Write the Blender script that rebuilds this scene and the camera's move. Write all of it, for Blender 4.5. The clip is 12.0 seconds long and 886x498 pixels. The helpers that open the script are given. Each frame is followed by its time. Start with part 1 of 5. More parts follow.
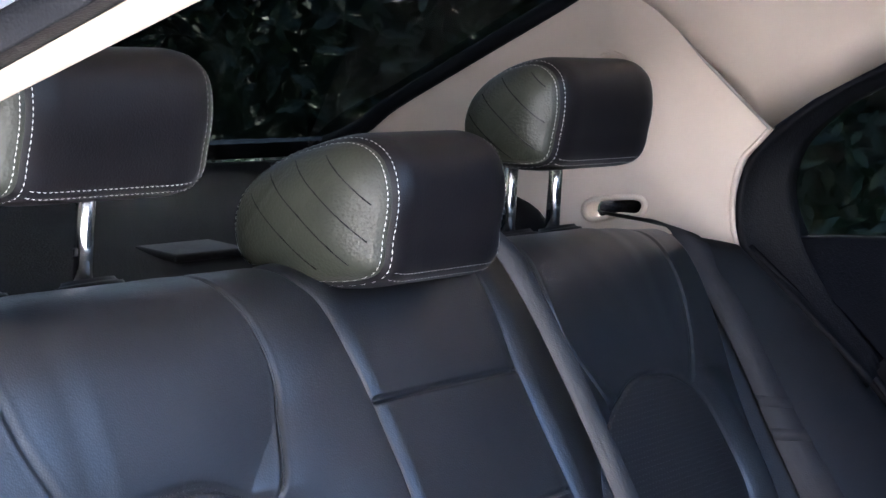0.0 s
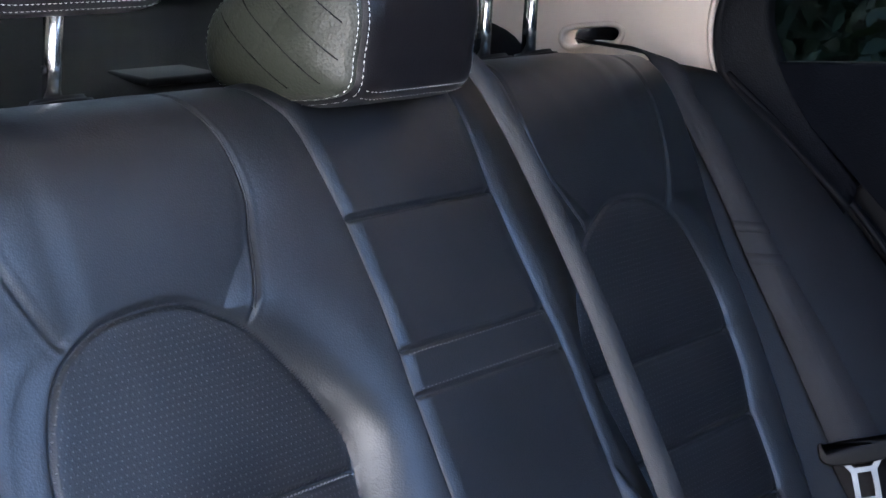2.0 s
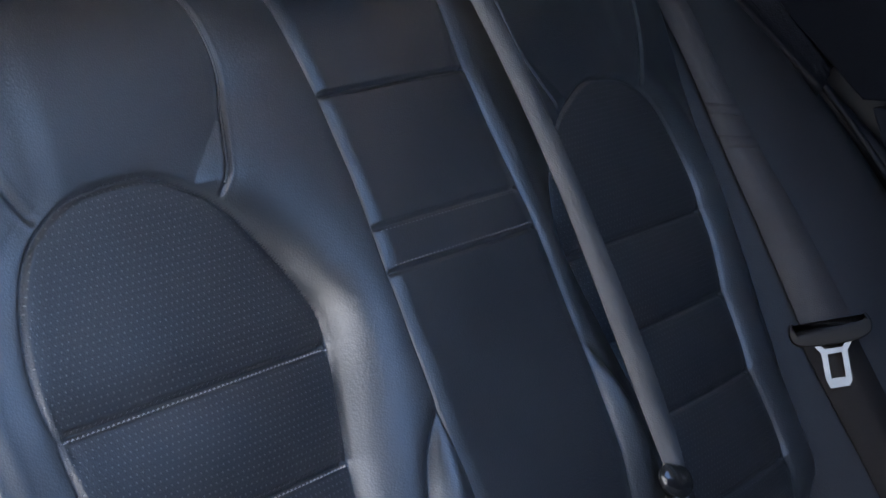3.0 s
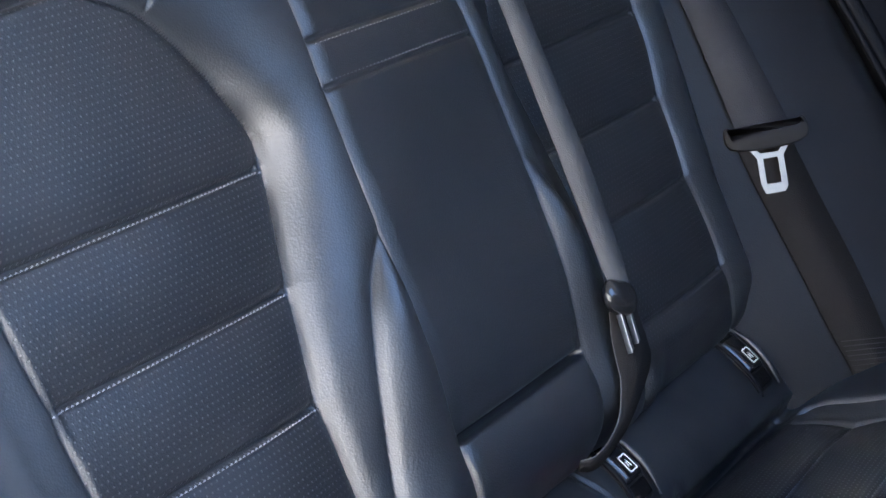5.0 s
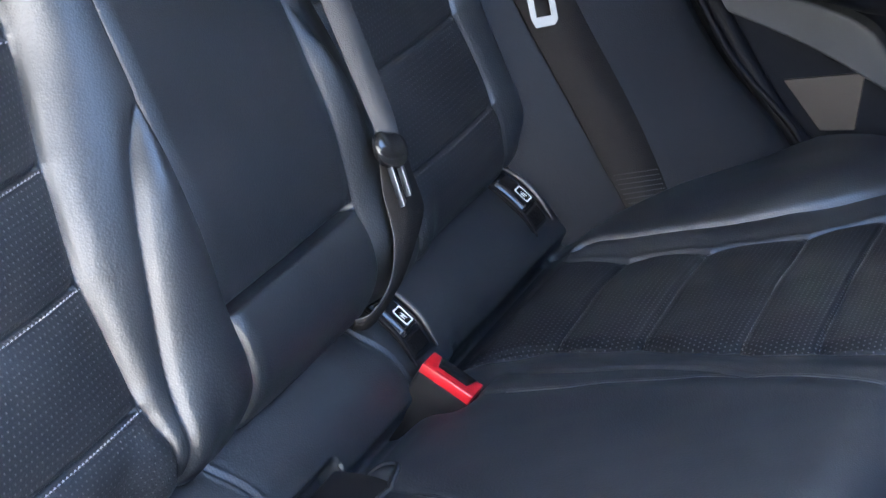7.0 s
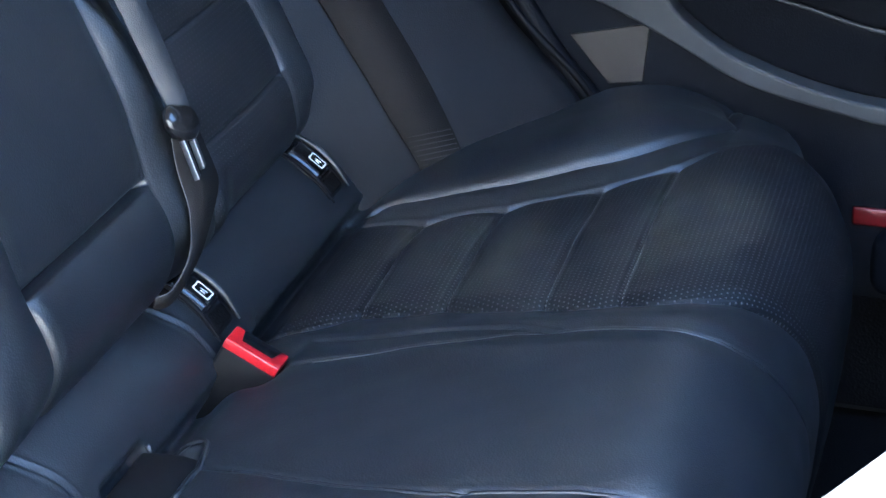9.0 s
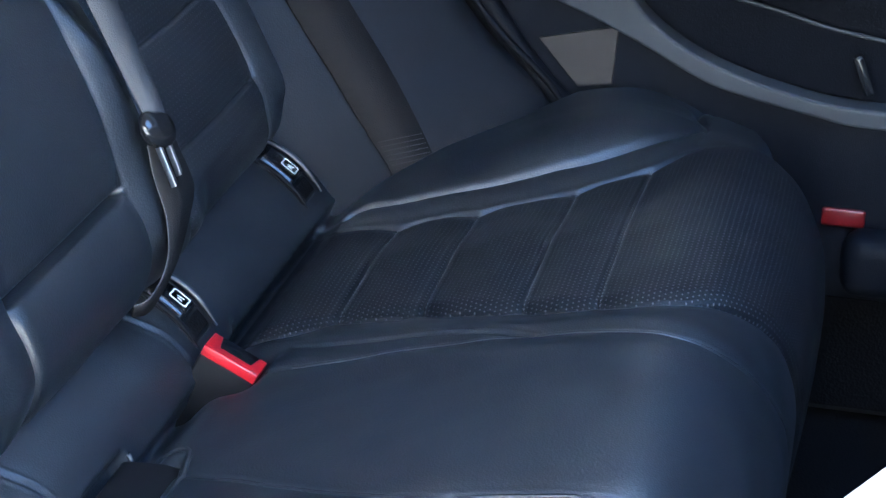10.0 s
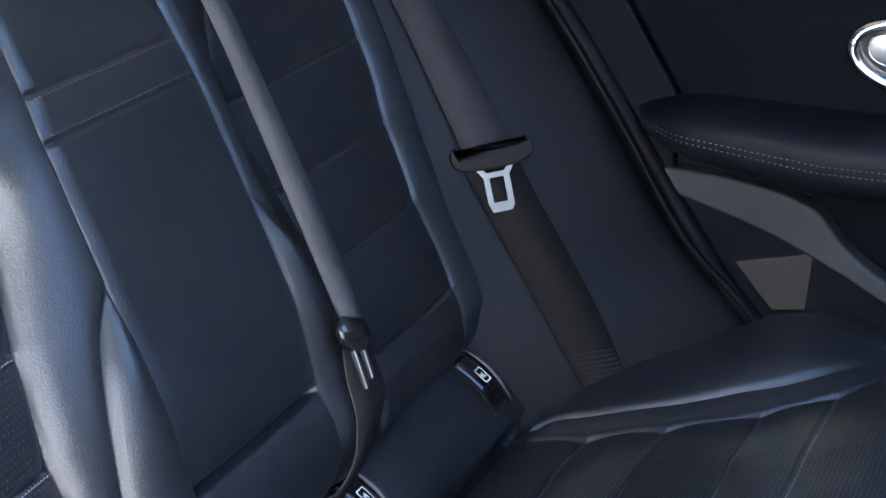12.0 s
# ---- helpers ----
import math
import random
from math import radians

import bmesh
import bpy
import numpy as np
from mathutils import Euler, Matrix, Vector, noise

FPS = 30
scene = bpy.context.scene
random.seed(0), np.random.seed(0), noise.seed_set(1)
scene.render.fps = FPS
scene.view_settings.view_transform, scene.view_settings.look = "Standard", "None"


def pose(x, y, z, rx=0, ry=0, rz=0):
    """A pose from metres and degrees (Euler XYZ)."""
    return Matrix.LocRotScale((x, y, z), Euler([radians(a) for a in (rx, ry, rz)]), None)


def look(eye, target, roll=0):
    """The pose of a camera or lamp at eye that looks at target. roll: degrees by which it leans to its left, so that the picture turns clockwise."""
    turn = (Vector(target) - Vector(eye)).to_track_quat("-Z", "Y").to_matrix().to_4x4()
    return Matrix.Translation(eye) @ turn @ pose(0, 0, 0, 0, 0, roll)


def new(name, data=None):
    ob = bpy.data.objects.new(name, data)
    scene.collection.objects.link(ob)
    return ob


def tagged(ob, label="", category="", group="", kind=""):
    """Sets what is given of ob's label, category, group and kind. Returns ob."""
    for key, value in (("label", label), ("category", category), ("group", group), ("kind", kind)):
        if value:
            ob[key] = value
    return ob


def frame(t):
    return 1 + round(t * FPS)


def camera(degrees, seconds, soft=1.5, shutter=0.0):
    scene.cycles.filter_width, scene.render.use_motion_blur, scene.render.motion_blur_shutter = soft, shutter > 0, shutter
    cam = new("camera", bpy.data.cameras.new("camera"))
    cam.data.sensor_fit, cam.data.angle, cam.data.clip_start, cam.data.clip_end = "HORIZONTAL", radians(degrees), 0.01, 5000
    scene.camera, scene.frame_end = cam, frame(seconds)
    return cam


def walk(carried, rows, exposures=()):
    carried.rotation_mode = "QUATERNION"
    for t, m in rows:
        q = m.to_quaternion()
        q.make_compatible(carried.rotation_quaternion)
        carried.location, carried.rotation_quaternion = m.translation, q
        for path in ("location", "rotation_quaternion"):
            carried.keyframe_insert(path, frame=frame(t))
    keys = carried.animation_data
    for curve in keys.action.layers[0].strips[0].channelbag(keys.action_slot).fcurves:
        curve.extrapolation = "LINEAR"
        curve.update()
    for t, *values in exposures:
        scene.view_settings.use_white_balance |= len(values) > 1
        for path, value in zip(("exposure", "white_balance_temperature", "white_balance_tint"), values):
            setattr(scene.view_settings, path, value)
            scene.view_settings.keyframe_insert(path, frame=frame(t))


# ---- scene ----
cam = camera(24.93, 12.0)
PATH = [
    (0, (-1.3134, -0.6899, 1.0897), (-0.0733, 0.1450, 0.9673), 0.03),
    (0.5, (-1.3109, -0.6889, 1.0850), (-0.0709, 0.1428, 0.9418), -0.04),
    (1, (-1.3097, -0.6889, 1.0790), (-0.0707, 0.1390, 0.9072), 0.04),
    (1.5, (-1.3091, -0.6933, 1.0737), (-0.0722, 0.1307, 0.8705), 0.01),
    (2, (-1.3068, -0.6999, 1.0627), (-0.0727, 0.1207, 0.8315), -0.29),
    (2.5, (-1.3059, -0.7022, 1.0575), (-0.0725, 0.1072, 0.7859), -0.09),
    (3, (-1.3058, -0.6995, 1.0469), (-0.0722, 0.0966, 0.7400), -0.16),
    (4.8, (-1.2644, -0.6303, 1.0443), (-0.0218, 0.0843, 0.6024), 0.18),
    (5, (-1.2564, -0.6162, 1.0478), (-0.0111, 0.0814, 0.5868), -0.13),
    (5.5, (-1.2462, -0.6000, 1.0682), (-0.0021, 0.0533, 0.5434), 0.07),
    (6, (-1.2342, -0.5927, 1.0800), (0.0118, 0.0149, 0.5072), 0.25),
    (6.5, (-1.2172, -0.5955, 1.0768), (0.0380, -0.0295, 0.4816), 0.39),
    (7, (-1.2027, -0.5950, 1.0806), (0.0658, -0.0729, 0.4736), 0.48),
    (7.5, (-1.2001, -0.5937, 1.0758), (0.0835, -0.1164, 0.4638), 0.58),
    (7.7, (-1.1995, -0.5970, 1.0786), (0.0880, -0.1360, 0.4623), 0.66),
    (9.3, (-1.1900, -0.5692, 1.0766), (0.1245, -0.2215, 0.4433), 0.12),
    (9.5, (-1.1941, -0.5603, 1.0762), (0.1235, -0.2241, 0.4431), 0.14),
    (10, (-1.1946, -0.5588, 1.0770), (0.1259, -0.2265, 0.4480), 0.34),
    (10.5, (-1.2029, -0.5585, 1.0786), (0.1231, -0.2157, 0.4669), 0.62),
    (11, (-1.2214, -0.5663, 1.0826), (0.1149, -0.1744, 0.5251), 0.74),
    (11.5, (-1.2318, -0.5810, 1.0940), (0.1025, -0.1273, 0.5802), 0.61),
    (12, (-1.2377, -0.6080, 1.1033), (0.0856, -0.0952, 0.6176), 0.48),
]
walk(cam, [(t, look(eye, target, roll)) for t, eye, target, roll in PATH], [(0, 4.25, 5780, 13), (1, 4.1, 5750, 12), (2, 4.0, 5700, 11), (2.5, 3.8, 5650, 10), (3, 3.8, 5750, 9), (5, 4.5, 5980, 9), (5.5, 4.65, 6050, 9), (7.7, 4.95, 5850, 6), (9.5, 4.95, 5250, 3), (10, 4.95, 5250, 3), (10.5, 5.25, 5500, 4), (11, 5.5, 5700, 5), (11.5, 5.1, 5800, 7), (12, 4.25, 5650, 8)])

# ---- light ----
world = bpy.data.worlds.new("sky")
scene.world = world
world.use_nodes = True
wn = world.node_tree
sky = wn.nodes.new("ShaderNodeTexSky")
sky.sky_type, sky.sun_disc = "NISHITA", False
sky.sun_elevation, sky.sun_rotation = radians(56), radians(56)
wn.nodes["Background"].inputs["Strength"].default_value = 0.15
wn.links.new(sky.outputs[0], wn.nodes["Background"].inputs["Color"])
sun = new("sun", bpy.data.lights.new("sun", "SUN"))
sun.data.energy, sun.data.angle, sun.data.color = 3.6, radians(0.6), (1.0, 0.94, 0.85)
sun.matrix_world = look((4.6, 3.1, 8.2), (0, 0, 0))


# ---- materials ----
def material(name, colour, rough=0.5, metal=0.0, grain=0.0, grain_size=0.002, stain=0.12, stain_size=0.08, coat=0.0, spec=0.5):
    """A painted, moulded or hide surface: fine relief, and two scales of uneven tone and gloss."""
    m = bpy.data.materials.new(name)
    m.use_nodes = True
    nt = m.node_tree
    b = nt.nodes["Principled BSDF"]
    b.inputs["Roughness"].default_value, b.inputs["Metallic"].default_value = rough, metal
    b.inputs["Coat Weight"].default_value = coat
    b.inputs["Specular IOR Level"].default_value = spec
    co = nt.nodes.new("ShaderNodeTexCoord")
    big = nt.nodes.new("ShaderNodeTexNoise")
    big.inputs["Scale"].default_value, big.inputs["Detail"].default_value = 1 / stain_size, 5
    nt.links.new(co.outputs["Object"], big.inputs["Vector"])
    ramp = nt.nodes.new("ShaderNodeMapRange")
    ramp.inputs["From Min"].default_value, ramp.inputs["From Max"].default_value = 0.3, 0.7
    ramp.inputs["To Min"].default_value, ramp.inputs["To Max"].default_value = 1 - stain, 1 + stain
    nt.links.new(big.outputs["Fac"], ramp.inputs["Value"])
    mix = nt.nodes.new("ShaderNodeMix")
    mix.data_type, mix.blend_type = "RGBA", "MULTIPLY"
    mix.inputs["Factor"].default_value = 1
    mix.inputs[6].default_value = (*colour, 1)
    nt.links.new(ramp.outputs[0], mix.inputs[7])
    nt.links.new(mix.outputs[2], b.inputs["Base Color"])
    rr = nt.nodes.new("ShaderNodeMapRange")
    rr.inputs["To Min"].default_value, rr.inputs["To Max"].default_value = max(rough - 0.08, 0.02), rough + 0.08
    nt.links.new(big.outputs["Fac"], rr.inputs["Value"])
    nt.links.new(rr.outputs[0], b.inputs["Roughness"])
    if grain:
        v = nt.nodes.new("ShaderNodeTexVoronoi")
        v.inputs["Scale"].default_value = 1 / grain_size
        nt.links.new(co.outputs["Object"], v.inputs["Vector"])
        bump = nt.nodes.new("ShaderNodeBump")
        bump.inputs["Strength"].default_value, bump.inputs["Distance"].default_value = grain, grain_size * 0.35
        nt.links.new(v.outputs["Distance"], bump.inputs["Height"])
        nt.links.new(bump.outputs[0], b.inputs["Normal"])
    return m


HIDE = material("black_hide", (0.0098, 0.0120, 0.0155), 0.40, grain=0.24, grain_size=0.0017, spec=0.62)
# Cushion inserts, darker than the backrest's to carry the shade on the seat.
SHADEDPERF = material("perforated_hide", (0.0028, 0.0038, 0.0060), 0.5, grain=0.3, grain_size=0.0019, spec=0.2)
SIDEHIDE = material("side_hide", (0.0078, 0.0086, 0.0106), 0.52, grain=0.2, grain_size=0.0017, spec=0.26)


def perforate(m, pitch, radius, light):
    """Punched holes in a staggered grid over the cover's own coordinates, drawn as pale dots."""
    nt = m.node_tree
    b = nt.nodes["Principled BSDF"]
    uv = nt.nodes.new("ShaderNodeUVMap")
    uv.uv_map = "metres"
    ds = []
    for off in (0.0, 0.5):
        sc = nt.nodes.new("ShaderNodeVectorMath")
        sc.operation = "MULTIPLY_ADD"
        sc.inputs[1].default_value, sc.inputs[2].default_value = (1 / pitch, 1 / (pitch * 1.732), 0), (off, off, 0)
        fr = nt.nodes.new("ShaderNodeVectorMath")
        fr.operation = "FRACTION"
        sub = nt.nodes.new("ShaderNodeVectorMath")
        sub.operation = "SUBTRACT"
        sub.inputs[1].default_value = (0.5, 0.5, 0)
        mul = nt.nodes.new("ShaderNodeVectorMath")
        mul.operation = "MULTIPLY"
        mul.inputs[1].default_value = (pitch, pitch * 1.732, 0)
        ln = nt.nodes.new("ShaderNodeVectorMath")
        ln.operation = "LENGTH"
        nt.links.new(uv.outputs[0], sc.inputs[0])
        for a, c in ((sc, fr), (fr, sub), (sub, mul), (mul, ln)):
            nt.links.new(a.outputs[0], c.inputs[0])
        ds.append(ln)
    mn = nt.nodes.new("ShaderNodeMath")
    mn.operation = "MINIMUM"
    nt.links.new(ds[0].outputs["Value"], mn.inputs[0])
    nt.links.new(ds[1].outputs["Value"], mn.inputs[1])
    mr = nt.nodes.new("ShaderNodeMapRange")
    mr.inputs["From Min"].default_value, mr.inputs["From Max"].default_value = radius, radius * 0.6
    nt.links.new(mn.outputs[0], mr.inputs["Value"])
    mix = nt.nodes.new("ShaderNodeMix")
    mix.data_type = "RGBA"
    old = b.inputs["Base Color"].links[0].from_socket
    nt.links.new(mr.outputs[0], mix.inputs["Factor"])
    nt.links.new(old, mix.inputs[6])
    mix.inputs[7].default_value = (light, light, light * 1.05, 1)
    nt.links.new(mix.outputs[2], b.inputs["Base Color"])
    bump = nt.nodes.new("ShaderNodeBump")
    bump.inputs["Strength"].default_value, bump.inputs["Distance"].default_value = 0.5, 0.0006
    bump.invert = True
    nt.links.new(mr.outputs[0], bump.inputs["Height"])
    nt.links.new(b.inputs["Normal"].links[0].from_socket, bump.inputs["Normal"])
    nt.links.new(bump.outputs[0], b.inputs["Normal"])


perforate(SHADEDPERF, 0.0050, 0.0009, 0.065)
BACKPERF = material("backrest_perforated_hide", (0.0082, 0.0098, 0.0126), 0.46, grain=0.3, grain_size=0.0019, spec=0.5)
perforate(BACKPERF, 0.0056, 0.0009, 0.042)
CREAM = material("cream_trim", (0.56, 0.48, 0.405), 0.7, grain=0.2, grain_size=0.0015, stain=0.05)
BLACK = material("black_plastic", (0.0072, 0.0078, 0.0096), 0.45, grain=0.25, grain_size=0.0012, spec=0.25)
GLOSS = material("gloss_black", (0.01, 0.01, 0.011), 0.18)
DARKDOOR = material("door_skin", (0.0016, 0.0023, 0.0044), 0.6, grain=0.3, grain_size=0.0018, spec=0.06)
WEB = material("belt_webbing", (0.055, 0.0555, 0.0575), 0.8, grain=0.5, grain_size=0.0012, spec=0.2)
# Same grey webbing, darkened for the shade on the outer belts.
DIMWEB = material("shoulder_webbing", (0.030, 0.0305, 0.034), 0.82, grain=0.5, grain_size=0.0012, spec=0.16)
CHROME = material("chrome", (0.92, 0.92, 0.9), 0.2, metal=1.0, stain=0.02)
STEEL = material("belt_steel", (0.145, 0.16, 0.178), 0.36, metal=1.0, stain=0.05)
RED = material("red_plastic", (0.40, 0.009, 0.016), 0.3, stain=0.04)
DIMTHREAD = material("dark_thread", (0.05, 0.05, 0.052), 0.8, stain=0.05)
BANDTHREAD = material("band_thread", (0.13, 0.13, 0.135), 0.8, stain=0.05)
THREAD = material("white_thread", (0.75, 0.75, 0.72), 0.7, stain=0.05)
GREYTHREAD = material("grey_thread", (0.21, 0.215, 0.225), 0.7, stain=0.05)
PRINT = material("white_print", (0.62, 0.62, 0.62), 0.5, stain=0.03)
CARPET = material("black_carpet", (0.0022, 0.0022, 0.0027), 0.95, grain=0.5, grain_size=0.003, spec=0.08)
MATTE = material("matte_black_plastic", (0.006, 0.006, 0.007), 0.5, grain=0.2, grain_size=0.0012, spec=0.15)
PAINT = material("silver_blue_paint", (0.35, 0.37, 0.44), 0.2, coat=0.6, stain=0.03)
LENSRED = material("dark_red_lens", (0.10, 0.002, 0.004), 0.35, stain=0.04)
TAN = material("tan_trim", (0.36, 0.30, 0.245), 0.7, grain=0.2, grain_size=0.0015, stain=0.05)
RUBBER = material("rubber_seal", (0.0034, 0.0038, 0.0052), 0.58, grain=0.3, grain_size=0.002, spec=0.09)
SHELF = material("shelf_fabric", (0.0036, 0.0036, 0.0044), 0.85, grain=0.5, grain_size=0.002, spec=0.1)
GROUND = material("pale_paving", (0.5, 0.465, 0.42), 0.9, grain=0.6, grain_size=0.05, stain=0.3, stain_size=0.5)
PLASTER = material("pale_plaster", (0.70, 0.655, 0.61), 0.9, grain=0.5, grain_size=0.01, stain=0.08, stain_size=0.6)
GREYTRIM = material("joint_grey", (0.3, 0.28, 0.26), 0.8)
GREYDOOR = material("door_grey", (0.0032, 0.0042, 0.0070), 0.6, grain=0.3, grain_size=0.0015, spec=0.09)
GREYBAND = material("trim_band_grey", (0.032, 0.035, 0.039), 0.6, grain=0.2, grain_size=0.0012, spec=0.25)
# Warm tone of the light patch painted on the lower door.
LITBROWN = material("lit_patch_brown", (0.019, 0.0150, 0.0125), 0.6, grain=0.2, grain_size=0.0012)
LEAF = material("dark_leaf", (0.020, 0.036, 0.014), 0.5, stain=0.35, stain_size=0.06)
BARK = material("bark", (0.05, 0.04, 0.03), 0.9, grain=0.5, grain_size=0.01)
GLASS = bpy.data.materials.new("tinted_glass")
GLASS.use_nodes = True
gb = GLASS.node_tree.nodes["Principled BSDF"]
gb.inputs["Base Color"].default_value = (0.032, 0.034, 0.03, 1)
gb.inputs["Transmission Weight"].default_value = 1.0
gb.inputs["Roughness"].default_value, gb.inputs["IOR"].default_value = 0.0, 1.05


SIDEGLASS = GLASS.copy()
SIDEGLASS.name = "side_glass"
SIDEGLASS.node_tree.nodes["Principled BSDF"].inputs["Base Color"].default_value = (0.075, 0.08, 0.068, 1)


# ---- building tools ----
def part(name, bm, mat, parent=None, label="", smooth=True):
    me = bpy.data.meshes.new(name)
    if isinstance(bm, bmesh.types.BMesh):
        bm.normal_update()
        bm.to_mesh(me)
        bm.free()
    else:
        me.from_pydata(*bm)
        me.validate()
    me.materials.append(mat)
    if smooth:
        me.polygons.foreach_set("use_smooth", [True] * len(me.polygons))
    ob = new(name, me)
    ob.parent = parent
    return tagged(ob, label)


def thing(name, label, category, group="", kind="", at=(0, 0, 0)):
    ob = new(name)
    ob.empty_display_size = 0.05
    return tagged(ob, label, category, group, kind)


def rounded(size, m=None, bevel=0.006, seg=3):
    """A block with rounded edges, as a bmesh."""
    bm = bmesh.new()
    bmesh.ops.create_cube(bm, size=1, matrix=Matrix.Diagonal((*size, 1)))
    bmesh.ops.bevel(bm, geom=bm.edges[:] + bm.verts[:], offset=min(bevel, min(size) * 0.49), segments=seg, profile=0.5, affect="EDGES")
    if m is not None:
        bmesh.ops.transform(bm, matrix=m, verts=bm.verts[:])
    return bm


def join(*bms):
    out = bmesh.new()
    for b in bms:
        me = bpy.data.meshes.new("tmp")
        b.to_mesh(me)
        b.free()
        out.from_mesh(me)
        bpy.data.meshes.remove(me)
    return out


def smooth_line(pts, n=8, closed=False):
    """A Catmull-Rom curve through the points."""
    p = np.array(pts, float)
    if closed:
        p = np.vstack([p[-1], p, p[0], p[1]])
    else:
        p = np.vstack([2 * p[0] - p[1], p, 2 * p[-1] - p[-2]])
    out = []
    for i in range(1, len(p) - 2):
        for k in range(n):
            t = k / n
            out.append(0.5 * (2 * p[i] + (p[i + 1] - p[i - 1]) * t + (2 * p[i - 1] - 5 * p[i] + 4 * p[i + 1] - p[i + 2]) * t ** 2 + (3 * p[i] - p[i - 1] - 3 * p[i + 1] + p[i + 2]) * t ** 3))
    if not closed:
        out.append(p[-2])
    return np.array(out)


def tube(pts, radius, sides=8, caps=True):
    """A round bar along points; radius may be a list."""
    pts = [Vector(p) for p in pts]
    rad = radius if isinstance(radius, (list, tuple)) else [radius] * len(pts)
    verts, faces = [], []
    ref = Vector((0.3, 0.5, 0.8))
    for i, p in enumerate(pts):
        d = (pts[min(i + 1, len(pts) - 1)] - pts[max(i - 1, 0)]).normalized()
        a = d.cross(ref).normalized()
        b = d.cross(a)
        for k in range(sides):
            w = 2 * math.pi * k / sides
            verts.append(p + (a * math.cos(w) + b * math.sin(w)) * rad[i])
    for i in range(len(pts) - 1):
        for k in range(sides):
            k2 = (k + 1) % sides
            faces.append((i * sides + k, i * sides + k2, (i + 1) * sides + k2, (i + 1) * sides + k))
    if caps:
        faces.append(tuple(range(sides))[::-1])
        faces.append(tuple(range((len(pts) - 1) * sides, len(pts) * sides)))
    return verts, [], faces


def ribbon(left, right, thick):
    """A strap with thickness between two edge lines."""
    L, R = [Vector(p) for p in left], [Vector(p) for p in right]
    n = len(L)
    verts, faces = [], []
    for i in range(n):
        d = (L[min(i + 1, n - 1)] - L[max(i - 1, 0)])
        nor = d.cross(R[i] - L[i]).normalized() * thick / 2
        verts += [L[i] + nor, R[i] + nor, R[i] - nor, L[i] - nor]
    for i in range(n - 1):
        for k in range(4):
            a, b = i * 4 + k, i * 4 + (k + 1) % 4
            faces.append((a, b, b + 4, a + 4))
    faces += [(3, 2, 1, 0), (n * 4 - 4, n * 4 - 3, n * 4 - 2, n * 4 - 1)]
    return verts, [], faces


def slab(outline, axis, at, thick, holes=None):
    """A plate of the outline (two coordinates) across an axis, from at to at + thick."""
    n = len(outline)
    verts = []
    for k in (0, 1):
        for p in outline:
            v = list(p)
            v.insert(axis, at + k * thick)
            verts.append(v)
    faces = [tuple(range(n))[::-1], tuple(range(n, 2 * n))]
    faces += [(i, (i + 1) % n, n + (i + 1) % n, n + i) for i in range(n)]
    return verts, [], faces


def seg_distance(px, py, line):
    """Distance from each grid point to a polyline."""
    best = np.full(px.shape, 1e9)
    for (ax, ay), (bx, by) in zip(line[:-1], line[1:]):
        dx, dy = bx - ax, by - ay
        t = np.clip(((px - ax) * dx + (py - ay) * dy) / (dx * dx + dy * dy + 1e-12), 0, 1)
        best = np.minimum(best, (px - ax - t * dx) ** 2 + (py - ay - t * dy) ** 2)
    return np.sqrt(best)


def inside(px, py, poly):
    r = np.zeros(px.shape, bool)
    n = len(poly)
    for i in range(n):
        x0, y0 = poly[i]
        x1, y1 = poly[(i + 1) % n]
        c = ((y0 > py) != (y1 > py)) & (px < (x1 - x0) * (py - y0) / (y1 - y0 + 1e-12) + x0)
        r ^= c
    return r


def step(e0, e1, v):
    t = np.clip((v - e0) / (e1 - e0), 0, 1)
    return t * t * (3 - 2 * t)


def knots(a, xs, ds):
    """Smooth lateral profile: eases from knot to knot. xs, ds: lists of arrays or numbers."""
    out = np.zeros_like(a) + ds[0]
    for i in range(len(xs) - 1):
        w = np.where(a > xs[i], step(0, 1, np.clip((a - xs[i]) / np.maximum(xs[i + 1] - xs[i], 1e-4), 0, 1)), 0)
        out = out + (ds[i + 1] - ds[i]) * w
    return out


